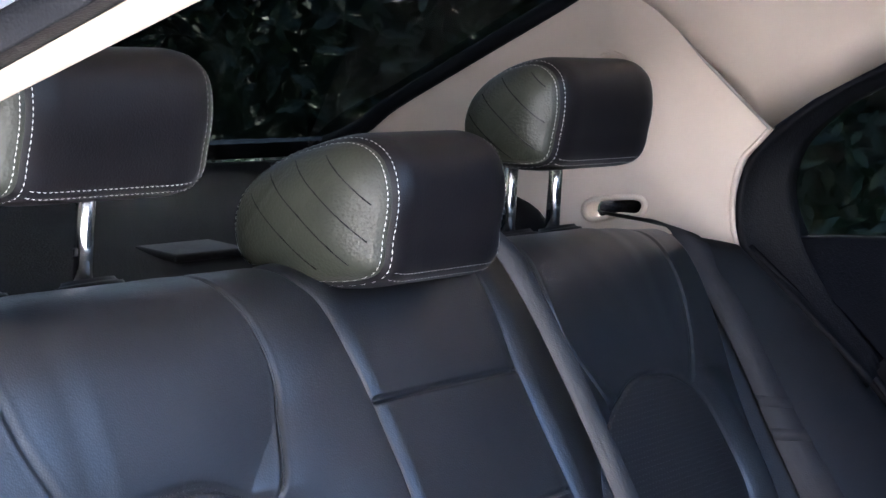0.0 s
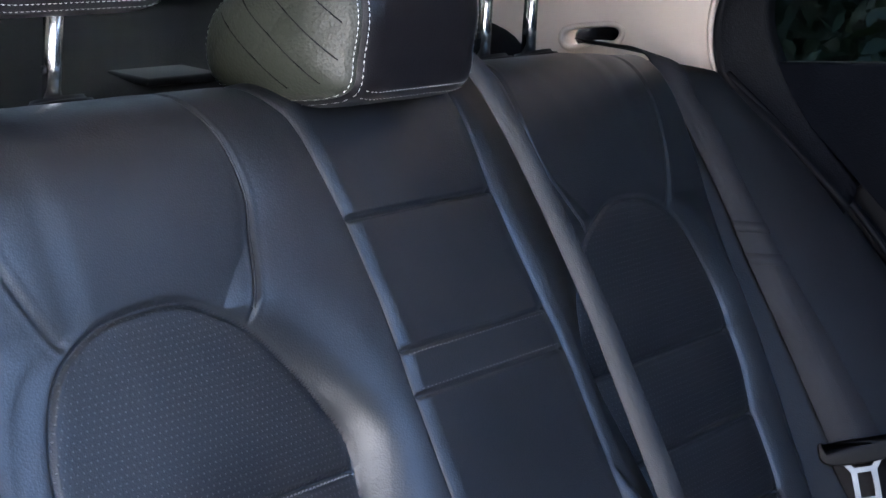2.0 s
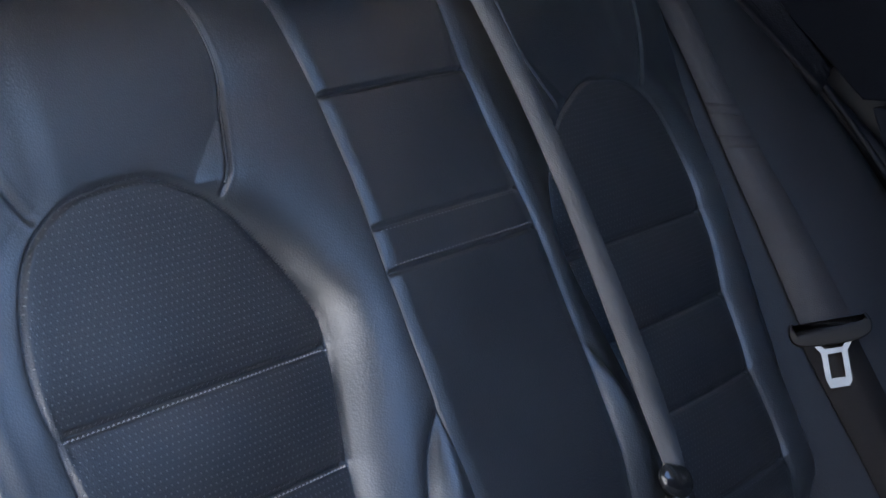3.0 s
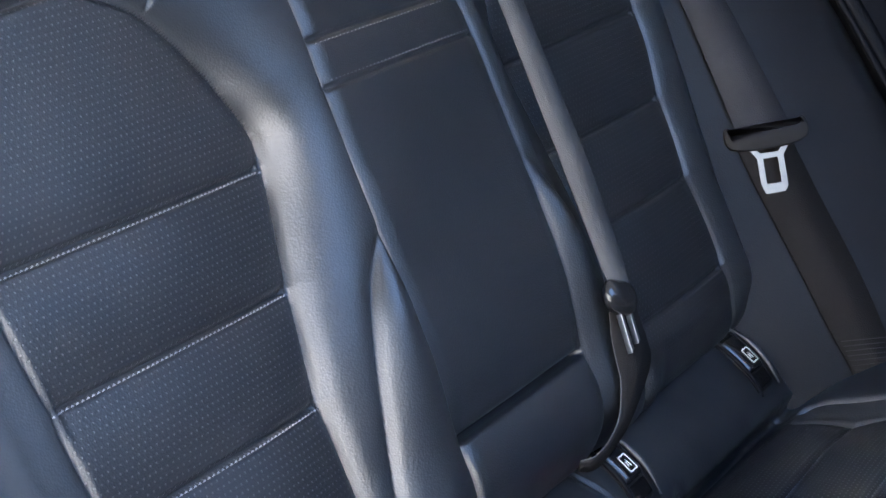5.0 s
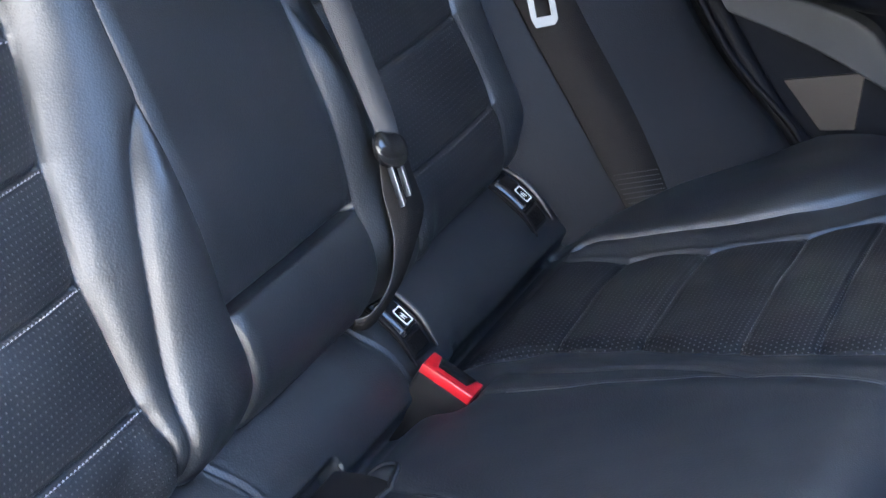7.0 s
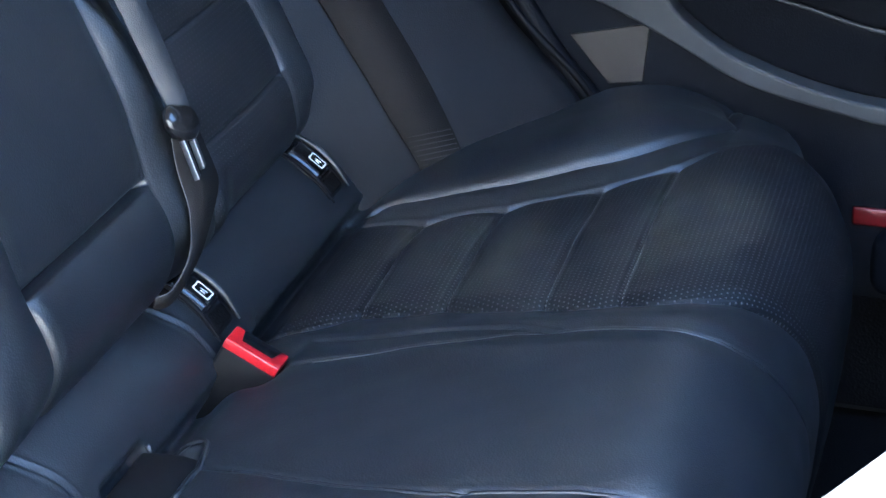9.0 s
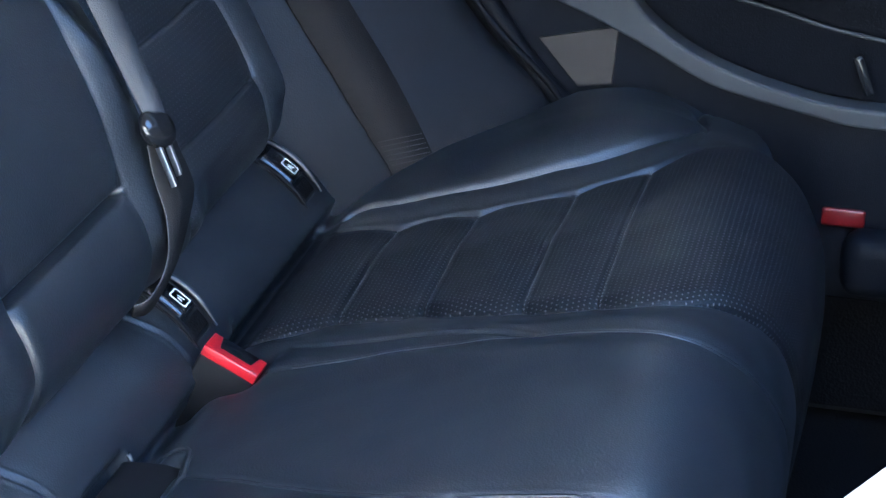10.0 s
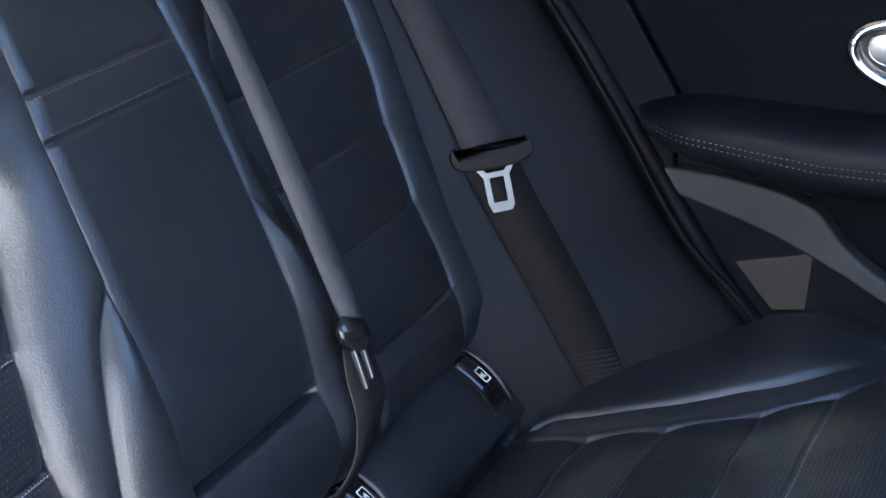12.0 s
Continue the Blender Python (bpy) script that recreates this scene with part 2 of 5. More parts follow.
class Sheet:
    """An upholstered surface: a side profile swept across the car, with a field of depth on it."""

    def __init__(self, profile, x0, x1, dx, du):
        line = smooth_line(profile, 12)
        seg = np.r_[0, np.cumsum(np.linalg.norm(np.diff(line, axis=0), axis=1))]
        self.seg, self.line = seg, line
        self.u = np.linspace(0, seg[-1], int(seg[-1] / du) + 1)
        self.x = np.linspace(x0, x1, int((x1 - x0) / dx) + 1)
        self.X, self.U = np.meshgrid(self.x, self.u, indexing="ij")

    def base(self, u):
        y, z = np.interp(u, self.seg, self.line[:, 0]), np.interp(u, self.seg, self.line[:, 1])
        e = 0.004
        ty = np.interp(u + e, self.seg, self.line[:, 0]) - np.interp(u - e, self.seg, self.line[:, 0])
        tz = np.interp(u + e, self.seg, self.line[:, 1]) - np.interp(u - e, self.seg, self.line[:, 1])
        n = np.hypot(ty, tz) + 1e-9
        return y, z, tz / n, -ty / n

    def shape(self, depth, flip):
        """depth: outward offsets on the grid. flip: -1 or 1, which side is out."""
        y, z, ny, nz = self.base(self.U)
        self.D = depth
        self.P = np.stack([self.X, y + flip * ny * depth, z + flip * nz * depth], -1)
        gx, gu = np.gradient(self.P, axis=0), np.gradient(self.P, axis=1)
        n = np.cross(gx, gu)
        n /= np.linalg.norm(n, axis=-1, keepdims=True) + 1e-12
        out = np.stack([np.zeros_like(ny), flip * ny, flip * nz], -1)
        s = np.sign((n * out).sum(-1, keepdims=True))
        s[s == 0] = 1
        self.N = n * s

    def panel(self, name, mask, mat, parent, label=""):
        """One panel of the cover: all cells where mask holds."""
        nx, nu = self.X.shape
        c = mask[:-1, :-1]
        ii, jj = np.nonzero(c)
        if not len(ii):
            return None
        quads = np.stack([ii * nu + jj, (ii + 1) * nu + jj, (ii + 1) * nu + jj + 1, ii * nu + jj + 1], 1)
        used, inv = np.unique(quads, return_inverse=True)
        q = inv.reshape(quads.shape)
        v = self.P.reshape(-1, 3)[used]
        nn = self.N.reshape(-1, 3)[used]
        fn = np.cross(v[q[:, 1]] - v[q[:, 0]], v[q[:, 2]] - v[q[:, 0]])
        if (fn * nn[q[:, 0]]).sum() < 0:
            q = q[:, ::-1]
        ob = part(name, (v.tolist(), [], q.tolist()), mat, parent, label)
        uv = ob.data.uv_layers.new(name="metres")
        flat = np.stack([self.X.reshape(-1)[used], self.U.reshape(-1)[used]], 1)
        loops = np.empty(len(ob.data.loops), np.int32)
        ob.data.loops.foreach_get("vertex_index", loops)
        uv.data.foreach_set("uv", flat[loops].astype(np.float32).ravel())
        ob.data.normals_split_custom_set_from_vertices(nn.tolist())
        return ob

    def at(self, x, u, lift=0.0):
        """The place on the surface at (x, u), and its normal."""
        i = np.clip(np.searchsorted(self.x, x), 1, len(self.x) - 1)
        j = np.clip(np.searchsorted(self.u, u), 1, len(self.u) - 1)
        fx = np.clip((x - self.x[i - 1]) / (self.x[i] - self.x[i - 1]), 0, 1)
        fu = np.clip((u - self.u[j - 1]) / (self.u[j] - self.u[j - 1]), 0, 1)
        P = (self.P[i - 1, j - 1] * (1 - fx) + self.P[i, j - 1] * fx) * (1 - fu) + (self.P[i - 1, j] * (1 - fx) + self.P[i, j] * fx) * fu
        n = self.N[i, j]
        return Vector(P + n * lift), Vector(n)


def undulate(a, b, height, seed):
    """Soft, irregular waves of padding under a cover."""
    rng = np.random.default_rng(seed)
    out = np.zeros_like(a)
    for _ in range(14):
        w, ang, ph = rng.uniform(0.035, 0.16), rng.uniform(0, math.pi), rng.uniform(0, 6.28)
        out += np.sin((a * math.cos(ang) + b * math.sin(ang)) * 6.283 / w + ph) * w / 0.1
    return out * height / 3.2


def stitches(place, line, pitch, length, radius, name, mat, parent, label="", lift=0.0006):
    """Single stitches along a line of surface coordinates; place(a, b) gives point and normal."""
    line = np.array(line)
    seg = np.r_[0, np.cumsum(np.linalg.norm(np.diff(line, axis=0), axis=1))]
    verts, faces = [], []
    for s in np.arange(pitch / 2, seg[-1], pitch):
        a = [np.interp(s - length / 2, seg, line[:, k]) for k in range(2)]
        b = [np.interp(s + length / 2, seg, line[:, k]) for k in range(2)]
        (p, n), (q, _) = place(*a), place(*b)
        p, q = p + n * lift, q + n * lift
        d = (q - p)
        side = d.cross(n).normalized() * radius
        mid = (p + q) / 2 + n * radius * 1.3
        i = len(verts)
        verts += [p, mid + side, mid + n * radius * 0.5, mid - side, q]
        faces += [(i, i + 1, i + 2), (i, i + 2, i + 3), (i + 4, i + 2, i + 1), (i + 4, i + 3, i + 2)]
    return part(name, (verts, [], faces), mat, parent, label)


# ---- backrest of the rear bench ----
LEAN = math.atan2(0.174, 0.372)


def on_back(s, n):
    """Side-view place at s up the backrest and n out of it."""
    return (s * math.sin(LEAN) - n * math.cos(LEAN), 0.4405 + s * math.cos(LEAN) + n * math.sin(LEAN))


back_profile = [on_back(s, n) for s, n in ((-0.045, -0.10), (-0.046, -0.06), (-0.036, -0.03), (-0.016, -0.008), (0.008, 0), (0.05, 0), (0.15, 0), (0.25, 0), (0.35, 0), (0.45, 0), (0.52, -0.001), (0.558, -0.012), (0.579, -0.033), (0.585, -0.06), (0.578, -0.1))]
back = Sheet(back_profile, -0.53, 0.53, 0.0017, 0.0017)
# surface length at which s = 0
k0 = np.argmin(np.abs(back.line[:, 0] - on_back(0.15, 0)[0]) + np.abs(back.line[:, 1] - on_back(0.15, 0)[1]))
U0 = back.seg[k0] - 0.15
S = back.U - U0
# the near seat is a little wider at its foot
A = np.abs(back.X) - np.where(back.X < 0, 0.010 * step(0.34, 0.42, np.abs(back.X)) * step(0.30, 0.16, S), 0)
inner = [(-0.08, 0.198), (0.04, 0.205), (0.13, 0.204), (0.21, 0.184), (0.285, 0.164), (0.332, 0.184), (0.368, 0.212), (0.395, 0.241), (0.410, 0.269)]
outer = [(-0.08, 0.43), (0.04, 0.43), (0.12, 0.428), (0.2, 0.438), (0.24, 0.447), (0.28, 0.455), (0.315, 0.455), (0.351, 0.446), (0.384, 0.430), (0.404, 0.408), (0.418, 0.375)]
arch = smooth_line([(a, s) for s, a in inner] + [(0.30, 0.4215), (0.335, 0.4225)] + [(a, s) for s, a in outer[::-1]], 6)
mid_edge = smooth_line([(0.105, -0.08), (0.106, 0.045), (0.110, 0.13), (0.111, 0.2), (0.109, 0.309), (0.1065, 0.345), (0.104, 0.4), (0.1035, 0.453), (0.108, 0.5), (0.112, 0.54), (0.12, 0.565), (0.13, 0.62)], 6)
fork = smooth_line([(0.111, 0.212), (0.128, 0.188), (0.148, 0.152), (0.163, 0.11), (0.174, 0.057), (0.186, 0.0), (0.192, -0.06)], 6)
seam_in = smooth_line([(0.215, 0.62), (0.208, 0.565), (0.2, 0.53), (0.198, 0.485), (0.21, 0.452), (0.225, 0.417), (0.2385, 0.396)], 6)
seam_out = smooth_line([(0.46, 0.60), (0.458, 0.55), (0.447, 0.478), (0.428, 0.434), (0.407, 0.404)], 6)
ROWS_BACK = (0.276, 0.193, 0.115, 0.025)
inner_d, outer_d = smooth_line(inner, 10), smooth_line(outer, 10)
xi = np.interp(S, inner_d[:, 0], inner_d[:, 1])
xo = np.interp(S, outer_d[:, 0], outer_d[:, 1])
xm = np.interp(S, mid_edge[:, 1], mid_edge[:, 0])
w = step(0.47, 0.33, S) * step(-0.06, 0.0, S) * 1.0
dm = 0.012 * step(0.02, 0.12, S) * step(0.60, 0.28, S)
mid_a = (xi + xo) / 2
pinch = sum(np.exp(-np.abs(S - r) / 0.010) for r in ROWS_BACK) * (S < 0.36)
AW = A + 0.003 * pinch * np.where(A < mid_a, -np.exp(-((A - xi) / 0.03) ** 2), np.exp(-((A - xo) / 0.03) ** 2))
wi = step(0.58, 0.36, S) * step(-0.06, 0.0, S)
lean_in = 0.015 * wi * (1 - w)
blend = step(0.38, 0.47, S)
xk = xi * (1 - blend) + np.interp(S, seam_in[::-1, 1], seam_in[::-1, 0]) * blend
xe = np.interp(S, [-0.08, 0.0, 0.05, 0.13, 0.2, 0.3, 0.6], [0.468, 0.482, 0.492, 0.508, 0.518, 0.526, 0.53])
D = knots(A, [0 * A, xm * 0.85, xm, xm + np.where(back.X > 0, 0.018, 0.006)], [dm + 0.002, dm + 0.001, dm - 0.001, dm + 0.003 * wi])
# inner bolster: rounds over from its crest and drops steeply to the insert
wf = step(0.47, 0.25, S) * step(-0.06, 0.0, S)
fall_i = np.clip((A - xm - 0.006) / np.maximum(xk - xm - 0.006, 0.01), 0, 1)
wq = step(0.51, 0.28, S) * step(-0.06, 0.0, S)
D = D - (dm + 0.003 * wi + 0.012 * wq + 0.006 * wf) * (0.3 * fall_i + 0.7 * fall_i ** 3.0)
rise_i = np.clip((A - xk) / np.maximum(mid_a - xk, 0.01), 0, 1)
D = D + (0.012 * wq + 0.006 * wf - 0.009 * w - lean_in * wq) * (1 - (1 - rise_i) ** 2.4)
# outer bolster: stands up from the insert and turns away to the side
D = D + knots(A, [mid_a, xo, xo + 0.032, xe - 0.022, xe], [0 * w, np.where(back.X > 0, -0.006, -0.003) * w, np.where(back.X > 0, 0.003, -0.004) * w - 0.002, np.where(back.X > 0, 0.0, -0.003) * w - 0.008, -0.075 + 0 * w])
in_arch = inside(AW, S, arch) & (S < 0.43)
in_mid = A < xm
fork_x = np.interp(S, fork[::-1, 1], fork[::-1, 0])
in_fork = (~in_mid) & (S < 0.212) & (A < fork_x)
sin_x = np.interp(S, seam_in[::-1, 1], seam_in[::-1, 0])
sout_x = np.interp(S, seam_out[::-1, 1], seam_out[::-1, 0])
in_shoulder = (~in_arch) & (S > 0.39) & (A > sin_x) & (A < sout_x)
in_bolster = (~in_arch) & (~in_mid) & (~in_fork) & (~in_shoulder)


def groove(d, depth, width, puff=0.0, reach=0.02, lip=0.0):
    return -depth * np.exp(-(d / width) ** 2) - puff * np.exp(-(d / reach) ** 2) + lip * np.exp(-((d - width * 1.9) / (width * 0.9)) ** 2)


arch_d = seg_distance(AW, S, arch)
arch_m = np.where(in_arch, step(0.0, 0.010, arch_d), 0)
D = D + groove(arch_d, 0.0034, 0.0022, 0.0, 0.012) - 0.0035 * np.where((back.X < 0) & (A > 0.32), 0.35, 1.0) * (0.25 + 0.75 * step(0.41, 0.30, S)) * np.exp(-(arch_d / 0.0075) ** 2)
D = D + np.where(back.X > 0, 0.5, 1.0) * groove(seg_distance(A, S, mid_edge), 0.0028, 0.0017, 0.0006, 0.010)
D = D - np.where(back.X > 0, 0.0008, 0.0014) * np.exp(-((xm - A) / 0.0045) ** 2)
mid_m = np.where(in_mid, step(0.0, 0.006, xm - A), 0)
tw = np.clip((A - xm) / np.maximum(fork_x - xm, 1e-3), 0, 1)
D = D + np.where(in_fork, 0.007 * np.sin(math.pi * tw) * step(0.205, 0.14, S), 0)
D = D + groove(seg_distance(A, S, fork), 0.004, 0.003, 0.003, 0.010) * step(0.215, 0.17, S)
D = D + np.where(arch_d > 0.010, 1, arch_d / 0.010) * groove(seg_distance(A, S, seam_in), 0.0018, 0.0022, 0.0008, 0.010, 0.0004)
D = D + np.where(arch_d > 0.010, 1, arch_d / 0.010) * groove(seg_distance(A, S, seam_out), 0.0014, 0.003, 0.001, 0.012, 0.0005)
for r in ROWS_BACK:
    D = D + arch_m * groove(np.abs(S - r), 0.0042, 0.0024, 0.004, 0.018)
D = D + mid_m * (groove(np.abs(S - 0.453), 0.0045, 0.0017, 0.0006, 0.008) + groove(np.abs(S - 0.043), 0.011, 0.0022, 0.005, 0.014))
for r in (0.345, 0.309):
    D = D + mid_m * groove(np.abs(S - r), 0.0028, 0.0016, 0.0004, 0.008)
D = D + np.where(in_mid & (S < 0.043), 0.0045 * step(0.0, 0.006, xm - A) * step(0.043, 0.036, S), 0)
D = D + 0.013 * np.exp(-((S + 0.025) / 0.03) ** 2) * step(0.15, 0.19, A) * step(0.26, 0.21, A)
D = D + undulate(back.X, S, 0.0003, 11)
back.shape(D, -1)
bench = thing("rear_bench", "black leather rear seat backrest with perforated inserts and pale stitching", "rear bench")
side = back.X < 0
for sg, msk in (("near", side), ("far", ~side)):
    edges = (1.0,) + ROWS_BACK + (-1.0,)
    for hi, lo in zip(edges[:-1], edges[1:]):
        back.panel("insert_panel", in_arch & msk & (S <= hi) & (S > lo), BACKPERF, bench, "perforated black leather insert")
    back.panel("shoulder_panel", in_shoulder & msk, HIDE, bench)
    back.panel("inner_bolster", in_bolster & msk & (A < 0.32), HIDE, bench)
    back.panel("outer_bolster", in_bolster & msk & (A >= 0.32), HIDE, bench)
    back.panel("lower_wing", in_fork & msk, HIDE, bench)
edges = (1.0, 0.453, 0.345, 0.309, 0.043, -1.0)
for nm, hi, lo in zip(("head_panel", "armrest_top", "stitched_band", "armrest_front", "lower_panel"), edges[:-1], edges[1:]):
    back.panel(nm, in_mid & (S <= hi) & (S > lo), HIDE, bench)


def at_back(x, s):
    return back.at(x, s + U0)


for sg in (-1, 1):
    for r in ROWS_BACK:
        a0, a1 = np.interp(r, [s for s, a in inner], [a for s, a in inner]), np.interp(r, [s for s, a in outer], [a for s, a in outer])
        # Same thread on both seats, darker on the far one for its shade.
        stitches(at_back, [(sg * (a0 + 0.004), r - 0.0035), (sg * (a1 + (0.006 if sg < 0 and r < 0.2 else -0.004)), r - 0.0035)], 0.0046, 0.0035, 0.0009 if sg < 0 else 0.0005, "row_stitching", GREYTHREAD if sg < 0 else DIMTHREAD, bench, "pale grey stitching" if sg < 0 else "grey stitching, darkened for the shaded far seat")
for sg in (-1, 1):
    line = [at_back(sg * a, v)[0] + at_back(sg * a, v)[1] * 0.0006 for a, v in smooth_line(seam_in[4:-3], 3)]
    part("seam_piping", tube(line, 0.0010, 8), HIDE, bench, "thin raised leather seam")
for r in (0.3405, 0.3135):
    stitches(at_back, [(-0.1, r), (0.1, r)], 0.005, 0.0030, 0.0006, "band_stitching", BANDTHREAD, bench, "grey stitching")

# ---- seat cushion ----
cush_profile = [(0.09, 0.39), (0.05, 0.394), (0.025, 0.388), (0.003, 0.375), (-0.017, 0.359), (-0.031, 0.340), (-0.040, 0.323), (-0.052, 0.316), (-0.075, 0.319), (-0.11, 0.326), (-0.18, 0.340), (-0.27, 0.360), (-0.34, 0.374), (-0.392, 0.380), (-0.426, 0.375), (-0.457, 0.354), (-0.478, 0.317), (-0.488, 0.27), (-0.487, 0.21), (-0.477, 0.12), (-0.46, 0.02)]
cush = Sheet(cush_profile, -0.69, 0.69, 0.0020, 0.0019)
YB = np.interp(cush.U, cush.seg, cush.line[:, 0])
uof = lambda y: float(np.interp(-y, -cush.line[::1, 0][:np.argmin(cush.line[:, 0])], cush.seg[:np.argmin(cush.line[:, 0])]))
U1 = uof(-0.11) - 0.0795
VB = uof(-0.043) - U1
UF = uof(-0.44)
A2, V = np.abs(cush.X), cush.U - U1
c_in = [(-0.2, 0.2), (0.0, 0.19), (0.08, 0.216), (0.15, 0.223), (0.24, 0.212), (0.31, 0.212), (0.38, 0.224), (0.43, 0.245), (0.5, 0.285), (0.58, 0.325), (0.8, 0.34)]
c_out = [(-0.2, 0.40), (0.0, 0.42), (0.076, 0.430), (0.15, 0.446), (0.236, 0.474), (0.305, 0.520), (0.345, 0.568), (0.38, 0.60), (0.43, 0.615), (0.5, 0.61), (0.8, 0.6)]
c_in, c_out = smooth_line(c_in, 8).tolist(), smooth_line(c_out, 8).tolist()
ci = np.interp(V, [v for v, a in c_in], [a for v, a in c_in])
cox = np.interp(V, [v for v, a in c_out], [a for v, a in c_out])
flat = step(-0.01, 0.05, V)
front = step(0.62, 0.40, V)
nose = 1 - 0.75 * step(0.36, 0.45, V)
crease_l = smooth_line([(-0.2, 0.40), (-0.01, 0.432), (0.03, 0.456), (0.07, 0.467), (0.134, 0.485), (0.196, 0.506), (0.257, 0.534), (0.304, 0.576), (0.334, 0.634), (0.36, 0.70), (0.8, 0.72)], 8)
ck = np.interp(V, crease_l[:, 0], crease_l[:, 1])
lift = 0.022 * (1 - 0.35 * step(0.53, 0.65, A2)) * flat * (0.3 + 0.7 * step(0.05, 0.26, V)) * step(0.44, 0.27, V)
up_b = np.clip(seg_distance(A2, V, crease_l[:, ::-1]) / 0.085, 0, 1) * (A2 > ck)
D2 = knots(A2, [0 * A2, 0 * A2 + 0.10, 0 * A2 + 0.16, ci, (ci + cox) / 2, cox, np.maximum(ck, cox + 0.006)],
           [0.022 * flat * nose, 0.02 * flat * nose, 0.012 * flat * nose, 0 * flat, 0.004 * flat, 0.0 * flat, 0.008 * flat * front])
D2 = D2 + np.where(A2 > ck, lift * (1 - (1 - up_b) ** 2.6), 0)
seam2 = smooth_line([(0.078, 0.05), (0.092, 0.12), (0.110, 0.18), (0.124, 0.25), (0.125, 0.32), (0.124, 0.36), (0.125, 0.387), (0.136, 0.418), (0.152, 0.452), (0.176, 0.495), (0.22, 0.565), (0.26, 0.65)], 6)
A3 = np.abs(cush.X - 0.017)
ROWS_CUSH = (0.079, 0.152, 0.239, 0.302)
pinch2 = sum(np.exp(-np.abs(V - r) / 0.010) for r in ROWS_CUSH)
AC = A2 + 0.0045 * pinch2 * np.where(A2 < (ci + cox) / 2, -np.exp(-((A2 - ci) / 0.03) ** 2), np.exp(-((A2 - cox) / 0.03) ** 2))
in_c = (AC > ci) & (AC < cox) & (V > 0)
line_in = [(a, v) for v, a in c_in if v >= 0]
line_out = [(a, v) for v, a in c_out if v >= 0]
D2 = D2 + groove(seg_distance(AC, V, line_in), 0.004, 0.0022, 0.0030, 0.010, 0.0006) + step(0.0, 0.05, V) * groove(seg_distance(AC, V, line_out), 0.004, 0.0025, 0.0032, 0.012, 0.0006)
D2 = D2 + groove(seg_distance(A3, V, seam2), 0.0026, 0.0022, 0.0022, 0.012)
fold_in = smooth_line([(0.125, 0.27), (0.137, 0.234), (0.143, 0.179), (0.138, 0.126), (0.134, 0.07)], 6)
D2 = D2 + step(0.05, 0.10, V) * groove(seg_distance(A3, V, fold_in), 0.0016, 0.0026, 0.0018, 0.010, 0.0006)
D2 = D2 + step(-0.005, 0.03, V) * step(0.37, 0.29, V) * groove(seg_distance(A2, V, crease_l[:, ::-1]), 0.007, 0.0035, 0.002, 0.012)
pad_gap = smooth_line([(0.44, -0.022), (0.455, -0.009), (0.514, 0.044), (0.590, 0.089), (0.655, 0.156), (0.70, 0.21)], 6)
gap_v = np.interp(A2, pad_gap[:, 0], pad_gap[:, 1])
D2 = D2 - 0.024 * step(0.450, 0.470, A2) * step(gap_v + 0.004, gap_v - 0.022, V)
D2 = D2 + groove(np.abs(V - VB), 0.020, 0.0045, 0.004, 0.016)
in_cm = np.where(in_c, step(0, 0.008, np.minimum(A2 - ci, cox - A2)), 0)
for r in ROWS_CUSH:
    D2 = D2 + in_cm * groove(np.abs(V - r), 0.0028, 0.0026, 0.0045, 0.020)
D2 = D2 - 0.055 * step(0.52, 0.70, A2) * step(0.22, 0.46, V)
for cx0 in (0.082, -0.15):
    crease = smooth_line([(cx0 - 0.012, -0.10), (cx0, -0.07), (cx0 + 0.012, -0.04), (cx0 + 0.018, -0.008)], 6)
    D2 = D2 + groove(seg_distance(cush.X, V, crease), 0.0018, 0.0022, 0.0012, 0.012, 0.0010)
pocket = step(-0.113, -0.104, cush.X) * step(-0.036, -0.046, cush.X) * step(-0.029, -0.036, YB) * step(-0.086, -0.076, YB)
D2 = D2 - 0.016 * pocket * (V > -0.03)
D2 = D2 - 0.034 * np.exp(-((cush.X - 0.106) / 0.038) ** 4 - ((YB + 0.060) / 0.028) ** 4) * (V > VB)
D2 = D2 + np.where(in_c, 0.0035 * np.minimum(step(-0.004, 0.022, AC - ci), step(-0.004, 0.022, cox - AC)) * step(0, 0.03, V), 0)
D2 = D2 + undulate(cush.X, V, 0.0006, 7) - 0.09 * step(0.478, 0.503, A2) * step(VB + 0.006, VB - 0.004, V)
cush.shape(D2, 1)
cushion = thing("bench_cushion", "black leather rear bench cushion with perforated inserts and raised bolsters", "bench cushion")
seam2_x = np.interp(V, seam2[:, 1], seam2[:, 0])
strip = V <= VB
for msk in (cush.X < 0, cush.X >= 0):
    edges = (-1.0, ) + ROWS_CUSH + (2.0,)
    for lo, hi in zip(edges[:-1], edges[1:]):
        cush.panel("insert_panel", in_c & msk & (V > lo) & (V <= hi), SHADEDPERF, cushion, "perforated black leather insert")
    cush.panel("inner_bolster", (~strip) & msk & (~in_c) & (A2 < (ci + cox) / 2) & (A3 > seam2_x), HIDE, cushion)
    cush.panel("outer_bolster", (~strip) & msk & (~in_c) & (A2 >= (ci + cox) / 2), HIDE, cushion)
cush.panel("centre_panel", (~strip) & (A3 <= seam2_x), HIDE, cushion)
cush.panel("rear_roll", strip, HIDE, cushion)


def at_cush(x, v):
    return cush.at(x, v + U1)


